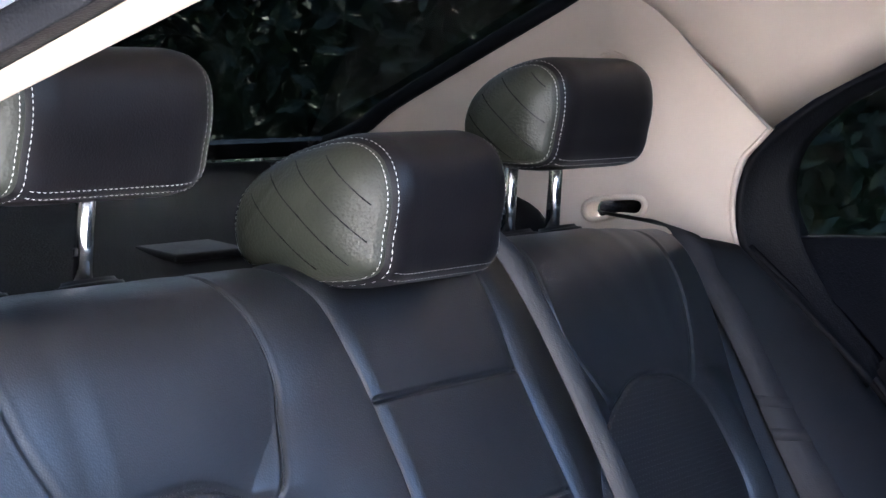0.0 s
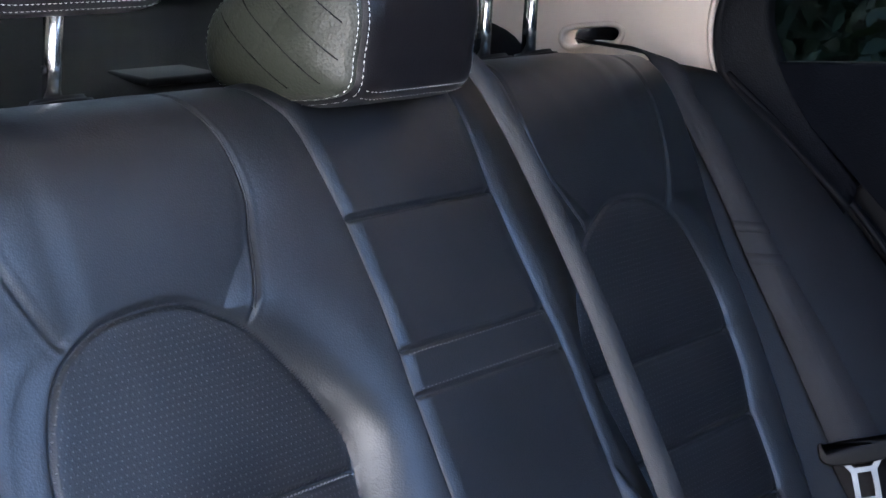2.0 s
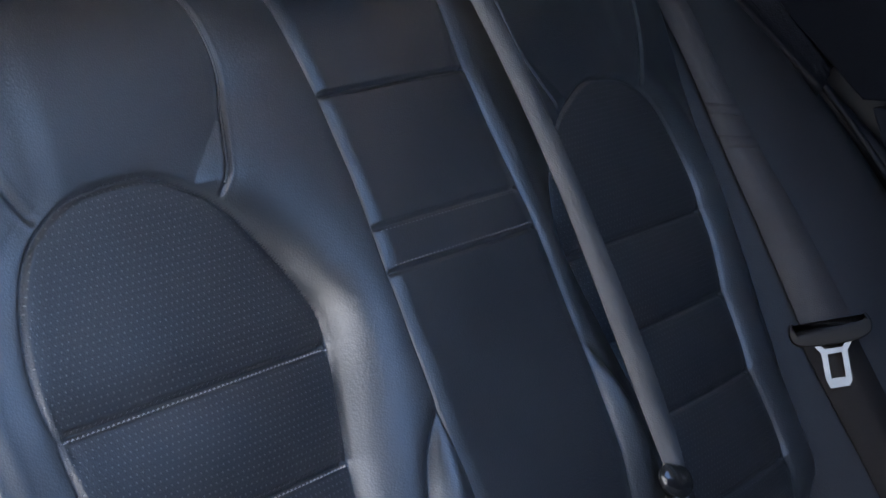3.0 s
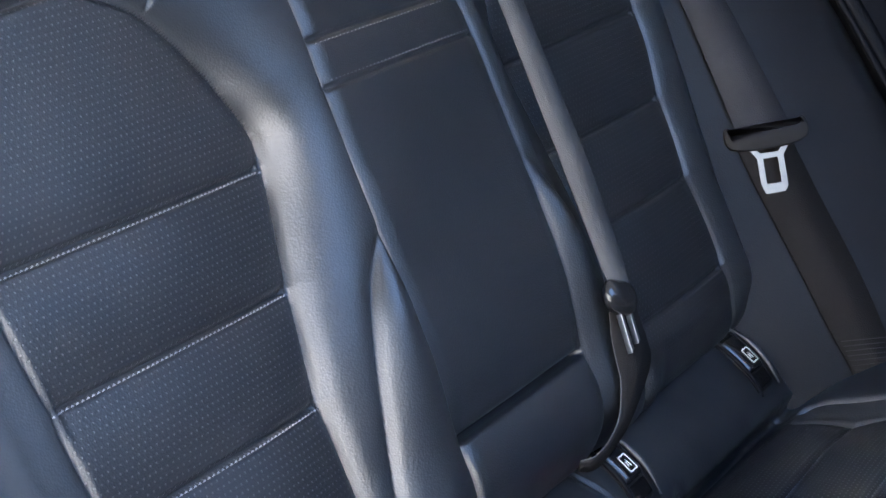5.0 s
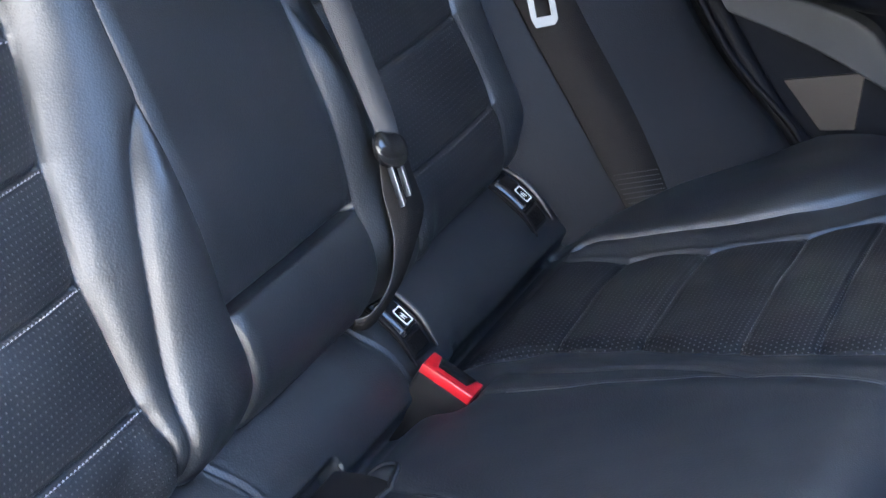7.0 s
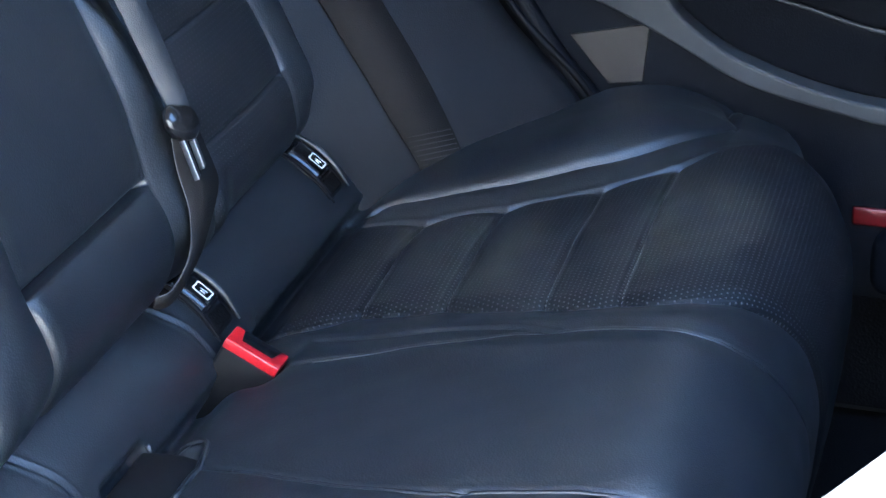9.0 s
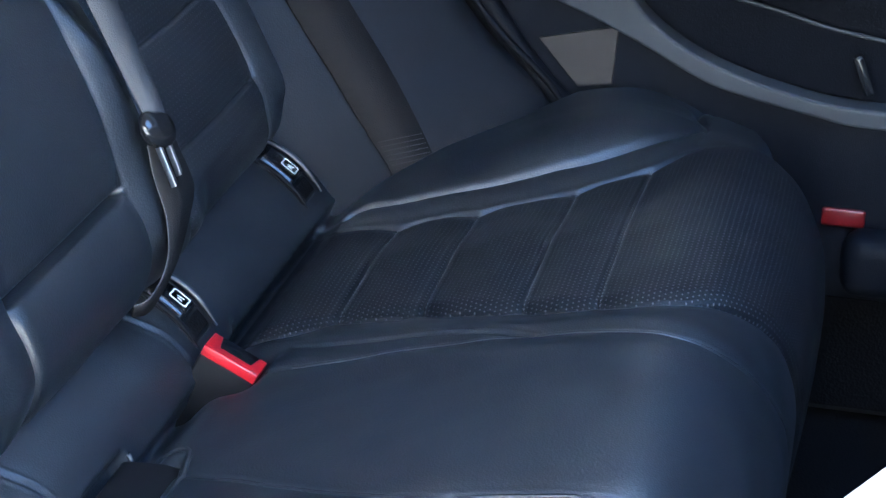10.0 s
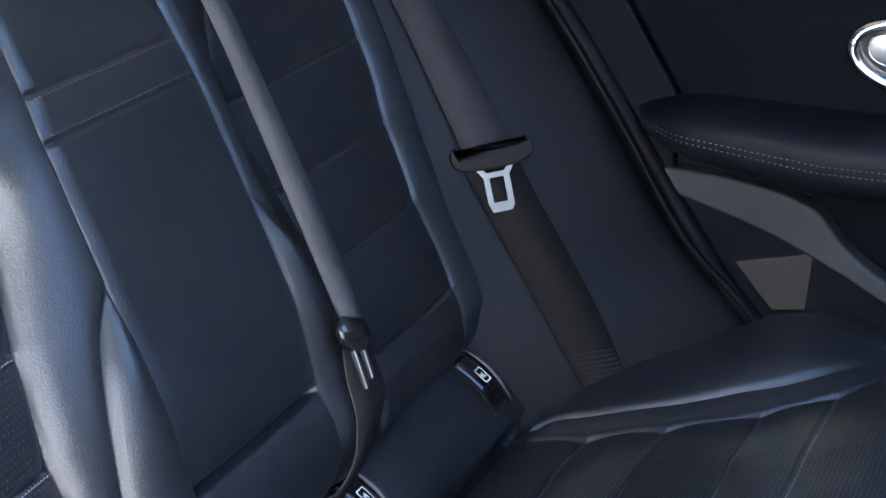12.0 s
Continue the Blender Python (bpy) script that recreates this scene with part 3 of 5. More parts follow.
for sg in (-1, 1):
    line = [at_cush(0.017 + sg * a, v)[0] + at_cush(0.017 + sg * a, v)[1] * 0.0009 for a, v in smooth_line(seam2[3:58], 3)]
    part("seam_piping", tube(line, 0.0019, 8), HIDE, cushion, "thin raised leather seam")
    for r in ROWS_CUSH:
        a0, a1 = np.interp(r, [v for v, a in c_in], [a for v, a in c_in]), np.interp(r, [v for v, a in c_out], [a for v, a in c_out])
        stitches(at_cush, [(sg * (a0 + 0.004), r + 0.003), (sg * (a1 - 0.004), r + 0.003)], 0.0052, 0.0034, 0.0004, "row_stitching", GREYTHREAD, cushion, "grey stitching")


# ---- side bolsters beside the backrest ----
BOLSTER = []


def side_bolster(sg):
    m = 24
    inner_l = smooth_line([(0.45 + 0.08 * max(0, s) / 0.58, *on_back(s, -0.068)) for s in (-0.15, -0.05, 0.1, 0.25, 0.4, 0.5, 0.58)], 10)
    outer_l = smooth_line([(0.70, -0.22, 0.30), (0.70, -0.195, 0.364), (0.692, -0.122, 0.443), (0.690, -0.051, 0.557), (0.690, 0.032, 0.68), (0.686, 0.13, 0.80), (0.67, 0.25, 0.915)], 10)
    verts, faces = [], []
    N = len(inner_l)
    for i in range(N):
        for j in range(m + 1):
            t = j / m
            p = inner_l[i] * (1 - t) + outer_l[i] * t
            b = 0.012 * math.sin(math.pi * t) ** 0.8 - 0.012 * max(0, (t - 0.9) / 0.1) ** 2
            verts.append((sg * (p[0] - b * 0.7), p[1] - b * 0.65, p[2] + b * 0.3))
    for i in range(N - 1):
        for j in range(m):
            q = (i * (m + 1) + j, i * (m + 1) + j + 1, (i + 1) * (m + 1) + j + 1, (i + 1) * (m + 1) + j)
            faces.append(q if sg > 0 else q[::-1])
    ob = thing("side_bolster", "dark grey leather side bolster beside the rear backrest", "side bolster", "side bolsters")
    if sg > 0:
        BOLSTER[:] = verts
    pad = part("pad", (verts, [], faces), SIDEHIDE, ob)
    md = pad.modifiers.new("thick", "SOLIDIFY")
    md.thickness, md.offset = 0.02, -1
    edge = [(sg * (p[0] + 0.004), p[1] - 0.004, p[2]) for p in outer_l[6:]]
    part("edge_piping", tube(edge, 0.004, 8), RUBBER, ob, "black rubber edge piping")
    return ob


for sg in (1, -1):
    side_bolster(sg)


# ---- headrests ----
ARMTHREAD = material("armrest_thread", (0.10, 0.10, 0.105), 0.8, stain=0.05)
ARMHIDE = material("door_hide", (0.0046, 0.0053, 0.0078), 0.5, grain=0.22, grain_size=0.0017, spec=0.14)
# Black leather lifted to green-grey: the yellow-green light on the flanks is painted in.
LITFLANK = material("lit_grained_hide", (0.028, 0.031, 0.022), 0.47, grain=0.4, grain_size=0.0024)
# Darker than the seat hide, to hold the shade on the faces.
SHADEDFACE = material("shaded_smooth_hide", (0.0066, 0.0060, 0.0072), 0.45, grain=0.2, grain_size=0.0016, spec=0.3)


def headrest(cx, hw, outline, label, posts):
    """A padded head restraint: face and back wrapped round two grained flanks, doubled pale stitching on the seams."""
    ob = thing("headrest", label, "headrest", "rear headrests")
    SEAM_T = 0.925 if cx > 0.2 else 0.90
    O = smooth_line(outline, 8, closed=True)
    n = len(O)
    c = O.mean(axis=0)

    def point(k, t):
        """k: place round the outline; t: -1 to 1 across, past that over the flank."""
        k = k % n
        i = int(k)
        o = O[i] * (1 - (k - i)) + O[(i + 1) % n] * (k - i)
        if abs(t) <= 1:
            r = (1 - max(0, (abs(t) - 0.58) / 0.42) ** 2.6 * 0.19)
            g = 0.018 * math.exp(-((abs(t) - SEAM_T) / 0.022) ** 2)
            x = hw * 0.95 * t
            q = c + (o - c) * (r - g)
        else:
            e = abs(t) - 1
            r = (1 - e) * 0.81
            q = c + (o - c) * r
            quilt = 0.0
            for off in (-0.07, -0.035, 0.0, 0.035, 0.07):
                quilt += 0.0006 * math.exp(-(((q[0] - c[0]) * 0.75 + (q[1] - c[1]) * 0.66 - off) / 0.0025) ** 2)
            x = math.copysign(hw * 0.95 + 0.014 * (1 - (1 - e) ** 3) - quilt * min(1, e * 5), t)
        return Vector((cx + x, q[0], q[1]))

    def place(k, t):
        e = 0.02
        p = point(k, t)
        nor = (point(k + 0.4, t) - point(k - 0.4, t)).cross(point(k, t + e) - point(k, t - e))
        nor = nor.normalized() if nor.length else Vector((0, 0, 1))
        away = p - Vector((cx, *c))
        return p, nor if nor.dot(away) > 0 else -nor

    def patch(name, ts, mat, lab, close=False):
        verts = [point(k, t) for t in ts for k in range(n)]
        faces = [(a * n + k, a * n + (k + 1) % n, (a + 1) * n + (k + 1) % n, (a + 1) * n + k) for a in range(len(ts) - 1) for k in range(n)]
        if close:
            faces.append(tuple((len(ts) - 1) * n + k for k in range(n)))
        bm = bmesh.new()
        vs = [bm.verts.new(v) for v in verts]
        for f in faces:
            bm.faces.new([vs[i] for i in f])
        bmesh.ops.recalc_face_normals(bm, faces=bm.faces[:])
        part(name, bm, mat, ob, lab)

    patch("face_panel", [SEAM_T * (-1 + 2 * i / 48) for i in range(49)], SHADEDFACE, "smooth black leather wrap, darkened for the shade on it")
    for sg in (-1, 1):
        patch("flank_panel", [sg * (SEAM_T + (1 - SEAM_T) * i / 8) for i in range(8)] + [sg * (1 + 0.97 * i / 30) for i in range(31)], LITFLANK, "grained black leather flank, lightened and greened for the light on it", True)
        for t in (SEAM_T - 0.042, SEAM_T + 0.042):
            stitches(place, [(n * i / 160, sg * t) for i in range(161)], 1.2, 0.98, 0.0004, "stitching", THREAD, ob, "white stitching", lift=0.0003)
    for dk in (0.4, 2.0):
        stitches(place, [(dk, 0.90 * SEAM_T * (-1 + 2 * i / 60)) for i in range(61)], 0.052, 0.042, 0.0004, "lower_stitching", THREAD, ob, "white stitching along the lower edge", lift=0.0003)
    angs = np.arctan2(O[:, 1] - c[1], O[:, 0] - c[0])
    rads = np.hypot(O[:, 0] - c[0], O[:, 1] - c[1])
    for off in (-0.042, -0.018, 0.006, 0.030):
        line = []
        for f in np.linspace(-0.12, 0.12, 49):
            q = np.array((0.66 * off + 0.75 * f, -0.75 * off + 0.66 * f))
            rho = np.hypot(*q) / np.interp(math.atan2(q[1], q[0]), angs, rads, period=2 * math.pi) / 0.81
            if rho < 0.95:
                line.append((cx - hw * 0.95 - 0.014 * (1 - rho ** 3) + 0.0003, c[0] + q[0], c[1] + q[1]))
        if len(line) > 4:
            part("quilt_seam", tube(line, 0.0006, 6), RUBBER, ob, "dark sewn line across the flank")
    for sx in posts:
        z0, z1 = 0.922, c[1]
        p = part("post", tube([(cx + sx, 0.330, z0), (cx + sx, 0.326, z0 + 0.06), (cx + sx, 0.320, z1)], 0.0072, 20), CHROME, ob, "chrome post")
        part("notch", rounded((0.006, 0.004, 0.006), pose(cx + sx - 0.006, 0.328, z0 + 0.048), 0.001, 1), BLACK, p)
        bm = bmesh.new()
        bmesh.ops.create_cone(bm, cap_ends=True, segments=24, radius1=0.032, radius2=0.026, depth=0.012, matrix=pose(cx + sx, 0.322, 0.944, -12) @ Matrix.Diagonal((1.0, 0.8, 1, 1)))
        bmesh.ops.bevel(bm, geom=[e for e in bm.edges if len(e.link_faces) == 2 and e.calc_face_angle(0) > 0.8], offset=0.004, segments=3, affect="EDGES")
        part("collar", bm, BLACK, ob, "black plastic collar")
    return ob


low = [(0.186, 0.94), (0.173, 0.975), (0.168, 1.01), (0.178, 1.04), (0.205, 1.053), (0.245, 1.048), (0.295, 1.030), (0.328, 1.003), (0.336, 0.970), (0.32, 0.945), (0.26, 0.932)]
high = [(0.234, 1.016), (0.222, 1.045), (0.217, 1.075), (0.222, 1.102), (0.245, 1.115), (0.285, 1.107), (0.32, 1.083), (0.333, 1.05), (0.32, 1.022), (0.28, 1.012)]
headrest(-0.0165, 0.0915, low, "low black leather middle headrest with white double stitching", ())
headrest(0.317, 0.0985, high, "raised black leather outer headrest with white stitching on chrome posts", (-0.008, 0.076))
headrest(-0.336, 0.1015, high, "raised black leather outer headrest with white stitching on chrome posts", (-0.044, 0.07))

# ---- seat belts ----
BN = Vector((-0.697, -0.652, 0.299))


def lerp_edges(rows, n=6):
    L = smooth_line([r[0] for r in rows], n)
    R = smooth_line([r[1] for r in rows], n)
    return L, R


def outer_belt(sg):
    """Shoulder and lap webbing of an outer seat, with its tongue, lying on the side bolster."""
    ob = thing("outer_seat_belt", "grey webbing seat belt with steel tongue hanging on the side bolster" if sg > 0 else "grey webbing seat belt on the side bolster", "seat belt", "outer belts")
    rows = [((0.632, 0.415, 0.948), (0.634, 0.405, 0.944)), ((0.600, 0.350, 0.945), (0.614, 0.330, 0.937)), ((0.565, 0.295, 0.94), (0.592, 0.262, 0.925)), ((0.55, 0.255, 0.906), (0.575, 0.226, 0.90)), ((0.557, 0.234, 0.875), (0.581, 0.208, 0.875)), ((0.56, 0.198, 0.803), (0.583, 0.172, 0.80)),
            ((0.56, 0.169, 0.737), (0.586, 0.14, 0.735)), ((0.561, 0.132, 0.66), (0.594, 0.098, 0.662)), ((0.562, 0.085, 0.557), (0.602, 0.042, 0.558)), ((0.562, 0.08, 0.545), (0.603, 0.036, 0.545))]
    surface = np.array(BOLSTER)
    bn = np.array(BN)

    def put(p, lift):
        """Lays a point on the bolster, lift above it."""
        rel = surface - np.array(p)
        h = rel @ bn
        off = np.linalg.norm(rel - h[:, None] * bn, axis=1)
        k = np.argsort(off)[:6]
        wgt = 1 / (off[k] + 0.002)
        far_up = min(1, max(0, (p[1] - 0.22) / 0.08))
        rise = (1 - far_up) * (h[k] * wgt).sum() / wgt.sum() + far_up * 0.004
        q = np.array(p) + bn * (rise + lift)
        return (sg * q[0], q[1], q[2])

    slide = Vector((0.71, -0.697, 0.10)).normalized()
    rows = [tuple(tuple(Vector(p) - slide * 0.005 * (p[1] < 0.25)) for p in r) for r in rows]
    L, R = lerp_edges(rows)
    part("shoulder_webbing", ribbon([put(p, 0.005) for p in L], [put(p, 0.005) for p in R], 0.0014), DIMWEB, ob)
    for z in (0.768, 0.735):
        i = int(np.argmin(np.abs(L[:, 2] - z)))
        part("fold", ribbon([put(L[i], 0.0062), put(L[i + 1], 0.0062)], [put(R[i], 0.0062), put(R[i + 1], 0.0062)], 0.0022), DIMWEB, ob, "stitched fold in the webbing")
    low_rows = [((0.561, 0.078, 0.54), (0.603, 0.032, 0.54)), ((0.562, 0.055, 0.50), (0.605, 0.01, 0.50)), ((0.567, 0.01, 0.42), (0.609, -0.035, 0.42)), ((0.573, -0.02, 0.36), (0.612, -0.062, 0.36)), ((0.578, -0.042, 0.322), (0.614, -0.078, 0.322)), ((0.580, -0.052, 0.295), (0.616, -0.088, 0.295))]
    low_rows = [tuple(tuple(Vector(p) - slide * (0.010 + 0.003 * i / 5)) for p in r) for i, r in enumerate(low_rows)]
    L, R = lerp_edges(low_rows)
    part("lap_webbing", ribbon([put(p, 0.003) for p in L], [put(p, 0.003) for p in R], 0.0014), SHADEDWEB, ob, "lap webbing, brown-black for its shade")
    i = len(L) - 11
    stw = [put(L[i] * (1 - t) + R[i] * t, 0.0045) for t in (0.08, 0.92)]
    stv = [put(L[i + 6] * (1 - t) + R[i + 6] * t, 0.0045) for t in (0.08, 0.92)]
    verts, faces = [], []
    for a in range(8):
        for b in range(15):
            p = Vector(stw[0]).lerp(Vector(stw[1]), b / 14).lerp(Vector(stv[0]).lerp(Vector(stv[1]), b / 14), a / 7)
            q = p + (Vector(stw[1]) - Vector(stw[0])) * 0.04
            k = len(verts)
            dz = Vector((0, 0, 0.0004))
            verts += [p - dz, q - dz, q + dz, p + dz]
            faces.append((k, k + 1, k + 2, k + 3))
    part("anchor_stitching", (verts, [], faces), DIMTHREAD, ob, "woven anchor stitching")
    if sg > 0:
        ax = Vector((0.71, -0.697, 0.10)).normalized()
        nn = Vector((-0.85, -0.45, 0.24)).normalized()
        ax = (ax - nn * ax.dot(nn)).normalized()
        dn = ax.cross(nn)
        if dn.z > 0:
            dn = -dn
        m = Matrix.Translation(Vector(put(Vector((0.5865, 0.0525, 0.543)) - slide * 0.0135, 0.0135))) @ Matrix((ax, dn, nn)).transposed().to_4x4() @ Matrix.Scale(1.04, 4)
        body = smooth_outline([(-0.039, -0.0085), (-0.034, -0.0105), (-0.028, -0.005), (0.026, -0.005), (0.032, -0.0108), (0.037, -0.0095), (0.040, 0.0), (0.036, 0.009), (0.018, 0.014), (-0.018, 0.014), (-0.035, 0.010), (-0.040, 0.002)])
        part("tongue_grip", plate(body, m, -0.0042, 0.0042, 0.0018), MATTE, ob, "black plastic tongue grip")
        t = part("tongue", plate_ring([(-0.021, 0.010), (-0.0125, 0.022), (-0.0125, 0.051), (-0.009, 0.056), (0.009, 0.056), (0.0125, 0.051), (0.0125, 0.022), (0.021, 0.010), (0.017, 0.008), (0.0085, 0.018), (-0.0085, 0.018), (-0.017, 0.008)],
                                      [(-0.007, 0.023), (-0.007, 0.047), (0.007, 0.047), (0.007, 0.023)], m, -0.0012, 0.0012), STEEL, ob, "bright steel tongue", smooth=False)
    return ob


def smooth_outline(pts):
    return [tuple(p) for p in smooth_line(pts, 4, closed=True)]


def plate(outline, m, z0, z1, bevel=0.0):
    """A plate of an outline in the frame m."""
    bm = bmesh.new()
    f = bm.faces.new([bm.verts.new((x, y, z0)) for x, y in outline])
    r = bmesh.ops.extrude_face_region(bm, geom=[f])
    bmesh.ops.translate(bm, verts=[v for v in r["geom"] if isinstance(v, bmesh.types.BMVert)], vec=(0, 0, z1 - z0))
    bmesh.ops.recalc_face_normals(bm, faces=bm.faces[:])
    if bevel:
        es = [e for e in bm.edges if len(e.link_faces) == 2 and e.calc_face_angle(0) > 1.0]
        bmesh.ops.bevel(bm, geom=es, offset=bevel, segments=3, affect="EDGES", profile=0.5)
    bmesh.ops.transform(bm, matrix=m, verts=bm.verts[:])
    bmesh.ops.recalc_face_normals(bm, faces=bm.faces[:])
    return bm


def plate_ring(outer_pts, hole, m, z0, z1):
    """A plate with a window in it."""
    bm = bmesh.new()
    es = []
    for ring in (outer_pts, hole):
        vs = [bm.verts.new((x, y, z0)) for x, y in ring]
        es += [bm.edges.new((vs[i], vs[(i + 1) % len(vs)])) for i in range(len(vs))]
    bmesh.ops.triangle_fill(bm, edges=es, use_beauty=True, use_dissolve=False)
    r = bmesh.ops.extrude_face_region(bm, geom=bm.faces[:])
    bmesh.ops.translate(bm, verts=[v for v in r["geom"] if isinstance(v, bmesh.types.BMVert)], vec=(0, 0, z1 - z0))
    bmesh.ops.transform(bm, matrix=m, verts=bm.verts[:])
    bmesh.ops.recalc_face_normals(bm, faces=bm.faces[:])
    return bm


# Same webbing, near black for the shade on lap and lower straps.
SHADEDWEB = material("shaded_webbing", (0.0115, 0.0105, 0.0105), 0.85, grain=0.5, grain_size=0.0012, spec=0.15)
outer_belt(1)
outer_belt(-1)

# middle belt, over the top of the backrest and down its far inner bolster
mid_belt = thing("middle_seat_belt", "grey webbing middle seat belt with black stopper and steel tongue", "seat belt")
rows = []
for x, wd, s, n in ((0.131, 0.036, 0.592, -0.10), (0.131, 0.036, 0.598, -0.05), (0.131, 0.034, 0.588, -0.008), (0.134, 0.031, 0.56, 0.014), (0.143, 0.029, 0.505, 0.021), (0.149, 0.029, 0.42, 0.026), (0.153, 0.031, 0.33, 0.029), (0.154, 0.033, 0.27, 0.029), (0.154, 0.036, 0.18, 0.029), (0.151, 0.033, 0.11, 0.029), (0.146, 0.027, 0.082, 0.031), (0.144, 0.020, 0.068, 0.030)):
    rows.append(((x + 0.001 - wd / 2, *on_back(s, n - 0.003)), (x - 0.005 + wd / 2, *on_back(s, n + 0.003))))
L, R = lerp_edges(rows)
part("webbing", ribbon(L, R, 0.0014), WEB, mid_belt)
rows = []
for x, s, n, wd, sink in ((0.139, 0.06, 0.0155, 0.046, 0.001), (0.128, 0.04, 0.0145, 0.058, 0.002), (0.124, 0.022, 0.0135, 0.064, 0.003), (0.121, 0.008, 0.0125, 0.064, 0.004), (0.113, -0.003, 0.012, 0.056, 0.012), (0.098, -0.016, 0.012, 0.036, 0.018), (0.075, -0.025, 0.012, 0.010, 0.018), (0.046, -0.029, 0.011, 0.005, 0.012), (0.036, -0.028, 0.002, 0.004, 0.008)):
    rows.append(((x, *on_back(s, n)), (x + wd, *on_back(s - sink, n - sink))))
L, R = lerp_edges(rows)
part("lower_webbing", ribbon(L, R, 0.0014), SHADEDWEB, mid_belt)
# Pale cord draws the light along the dark strap's left edge.
part("lit_edge", tube(L, 0.0007, 6), WEB, mid_belt, "lit edge of the webbing, as a pale cord")
mb = Matrix.Translation((0.142, *on_back(0.070, 0.028))) @ Matrix(((1, 0, 0), Vector((0, math.sin(LEAN), math.cos(LEAN))), Vector((0, -math.cos(LEAN), math.sin(LEAN))))).transposed().to_4x4() @ pose(0, 0, 0, 0, 0, -10)
bm = bmesh.new()
bmesh.ops.create_uvsphere(bm, u_segments=40, v_segments=24, radius=1)
for v in bm.verts:
    x, y, z = v.co
    v.co = (0.0225 * x, 0.0172 * y - 0.0035 * math.exp(-(x / 0.4) ** 2) * (y > 0) * y - 0.002 * x, 0.0095 * z * (1 - 0.15 * y))
bmesh.ops.transform(bm, matrix=mb, verts=bm.verts[:])
part("stopper", bm, GLOSS, mid_belt, "glossy black plastic stopper")
for k in (-1, 1):
    part("prong", plate([(k * 0.0075 - 0.0021, -0.012), (k * 0.0075 + 0.0021, -0.012), (k * 0.0070 + 0.0021, -0.041 + k * 0.003), (k * 0.0070 - 0.0021, -0.044 + k * 0.003)], mb, -0.003, 0.002, 0.0006), STEEL, mid_belt, "bright steel prong")

# ---- child-seat anchor covers ----
def anchor_cover(x, y):
    """A cover let into the rear roll: arched housing that follows the roll, side rims, flap with its sign."""
    ob = thing("anchor_cover", "black child seat anchor cover with white pictogram in the roll", "anchor cover", "anchor covers")
    uc = float(np.interp(-y, -cush.line[:90, 0], cush.seg[:90]))

    def on_roll(a, d, lift):
        return cush.at(x + a, uc - d, lift)[0]

    def strip(name, a0, a1, d0, d1, lift, mat, label="", wall=0.012, na=9, nd=22):
        """An arched patch with rolled edges."""
        verts, faces = [], []
        for i in range(nd + 1):
            for j in range(na + 1):
                a, d = a0 + (a1 - a0) * j / na, d0 + (d1 - d0) * i / nd
                e = min(j, na - j) / na * 2, min(i, nd - i) / nd * 2
                edge = min(1, e[0] * 2.5) * min(1, e[1] * 5)
                verts.append(on_roll(a, d, lift - wall * (1 - edge) ** 2))
        for i in range(nd):
            for j in range(na):
                k = i * (na + 1) + j
                faces.append((k, k + na + 1, k + na + 2, k + 1))
        bm = bmesh.new()
        vs = [bm.verts.new(v) for v in verts]
        for f in faces:
            bm.faces.new([vs[q] for q in f])
        bmesh.ops.recalc_face_normals(bm, faces=bm.faces[:])
        return part(name, bm, mat, ob, label)

    strip("housing", -0.024, 0.024, 0.034, -0.038, 0.003, MATTE)
    for k in (-1, 1):
        line = [on_roll(k * (0.0215 - 0.003 * (t - 0.4) ** 2), 0.034 - 0.070 * t, 0.004 + 0.0022 * math.sin(math.pi * min(1, t * 1.2))) for t in [i / 20 for i in range(21)]]
        part("rim", tube(line, [0.001 + (0.0014 if k < 0 else 0.0022) * math.sin(math.pi * i / 20) for i in range(21)], 8), RUBBER if k < 0 else HIDE, ob, "thin black side rim" if k < 0 else "leather lip of the opening")
    p0, p1 = on_roll(0.002, 0.0085, 0.0072), on_roll(0.002, -0.0085, 0.0072)
    up = (p0 - p1).normalized()
    out = Vector((1, 0, 0)).cross(up).normalized()
    mid = on_roll(0.002, 0.0, 0.0076)
    fm = Matrix.Translation(mid) @ Matrix((Vector((1, 0, 0)), up, out)).transposed().to_4x4()
    strip("flap", -0.0165, 0.0165, 0.028, -0.014, 0.0072, GLOSS, "hinged glossy black flap", 0.005, 13)
    # Black strip laid on the housing to stand for the gap's shade.
    strip("finger_gap_shade", -0.014, 0.014, -0.015, -0.030, 0.0046, CARPET, "dark strip for the shade in the finger gap", 0.002)
    lab = fm
    frame_o = smooth_outline([(-0.0062, 0.0078), (0.0, 0.0082), (0.0062, 0.0078), (0.0066, 0.0), (0.0062, -0.0078), (0.0, -0.0082), (-0.0062, -0.0078), (-0.0066, 0.0)])
    part("pictogram_frame", plate_ring(frame_o, [(a * 0.80, b * 0.85) for a, b in frame_o], lab, 0, 0.0003), PRINT, ob, "white printed frame", smooth=False)
    part("pictogram", join(plate([(0.0002, 0.0035), (0.0014, 0.001), (0.0022, -0.0035), (0.001, -0.004), (0.0, 0.0)], lab, 0, 0.0003), plate([(-0.003, 0.002), (-0.0012, 0.0012), (-0.0012, -0.0022), (-0.003, -0.0035)], lab, 0, 0.0003)), PRINT, ob, "white printed sign", smooth=False)
    return ob


anchor_cover(0.134, -0.005)
anchor_cover(0.414, -0.004)

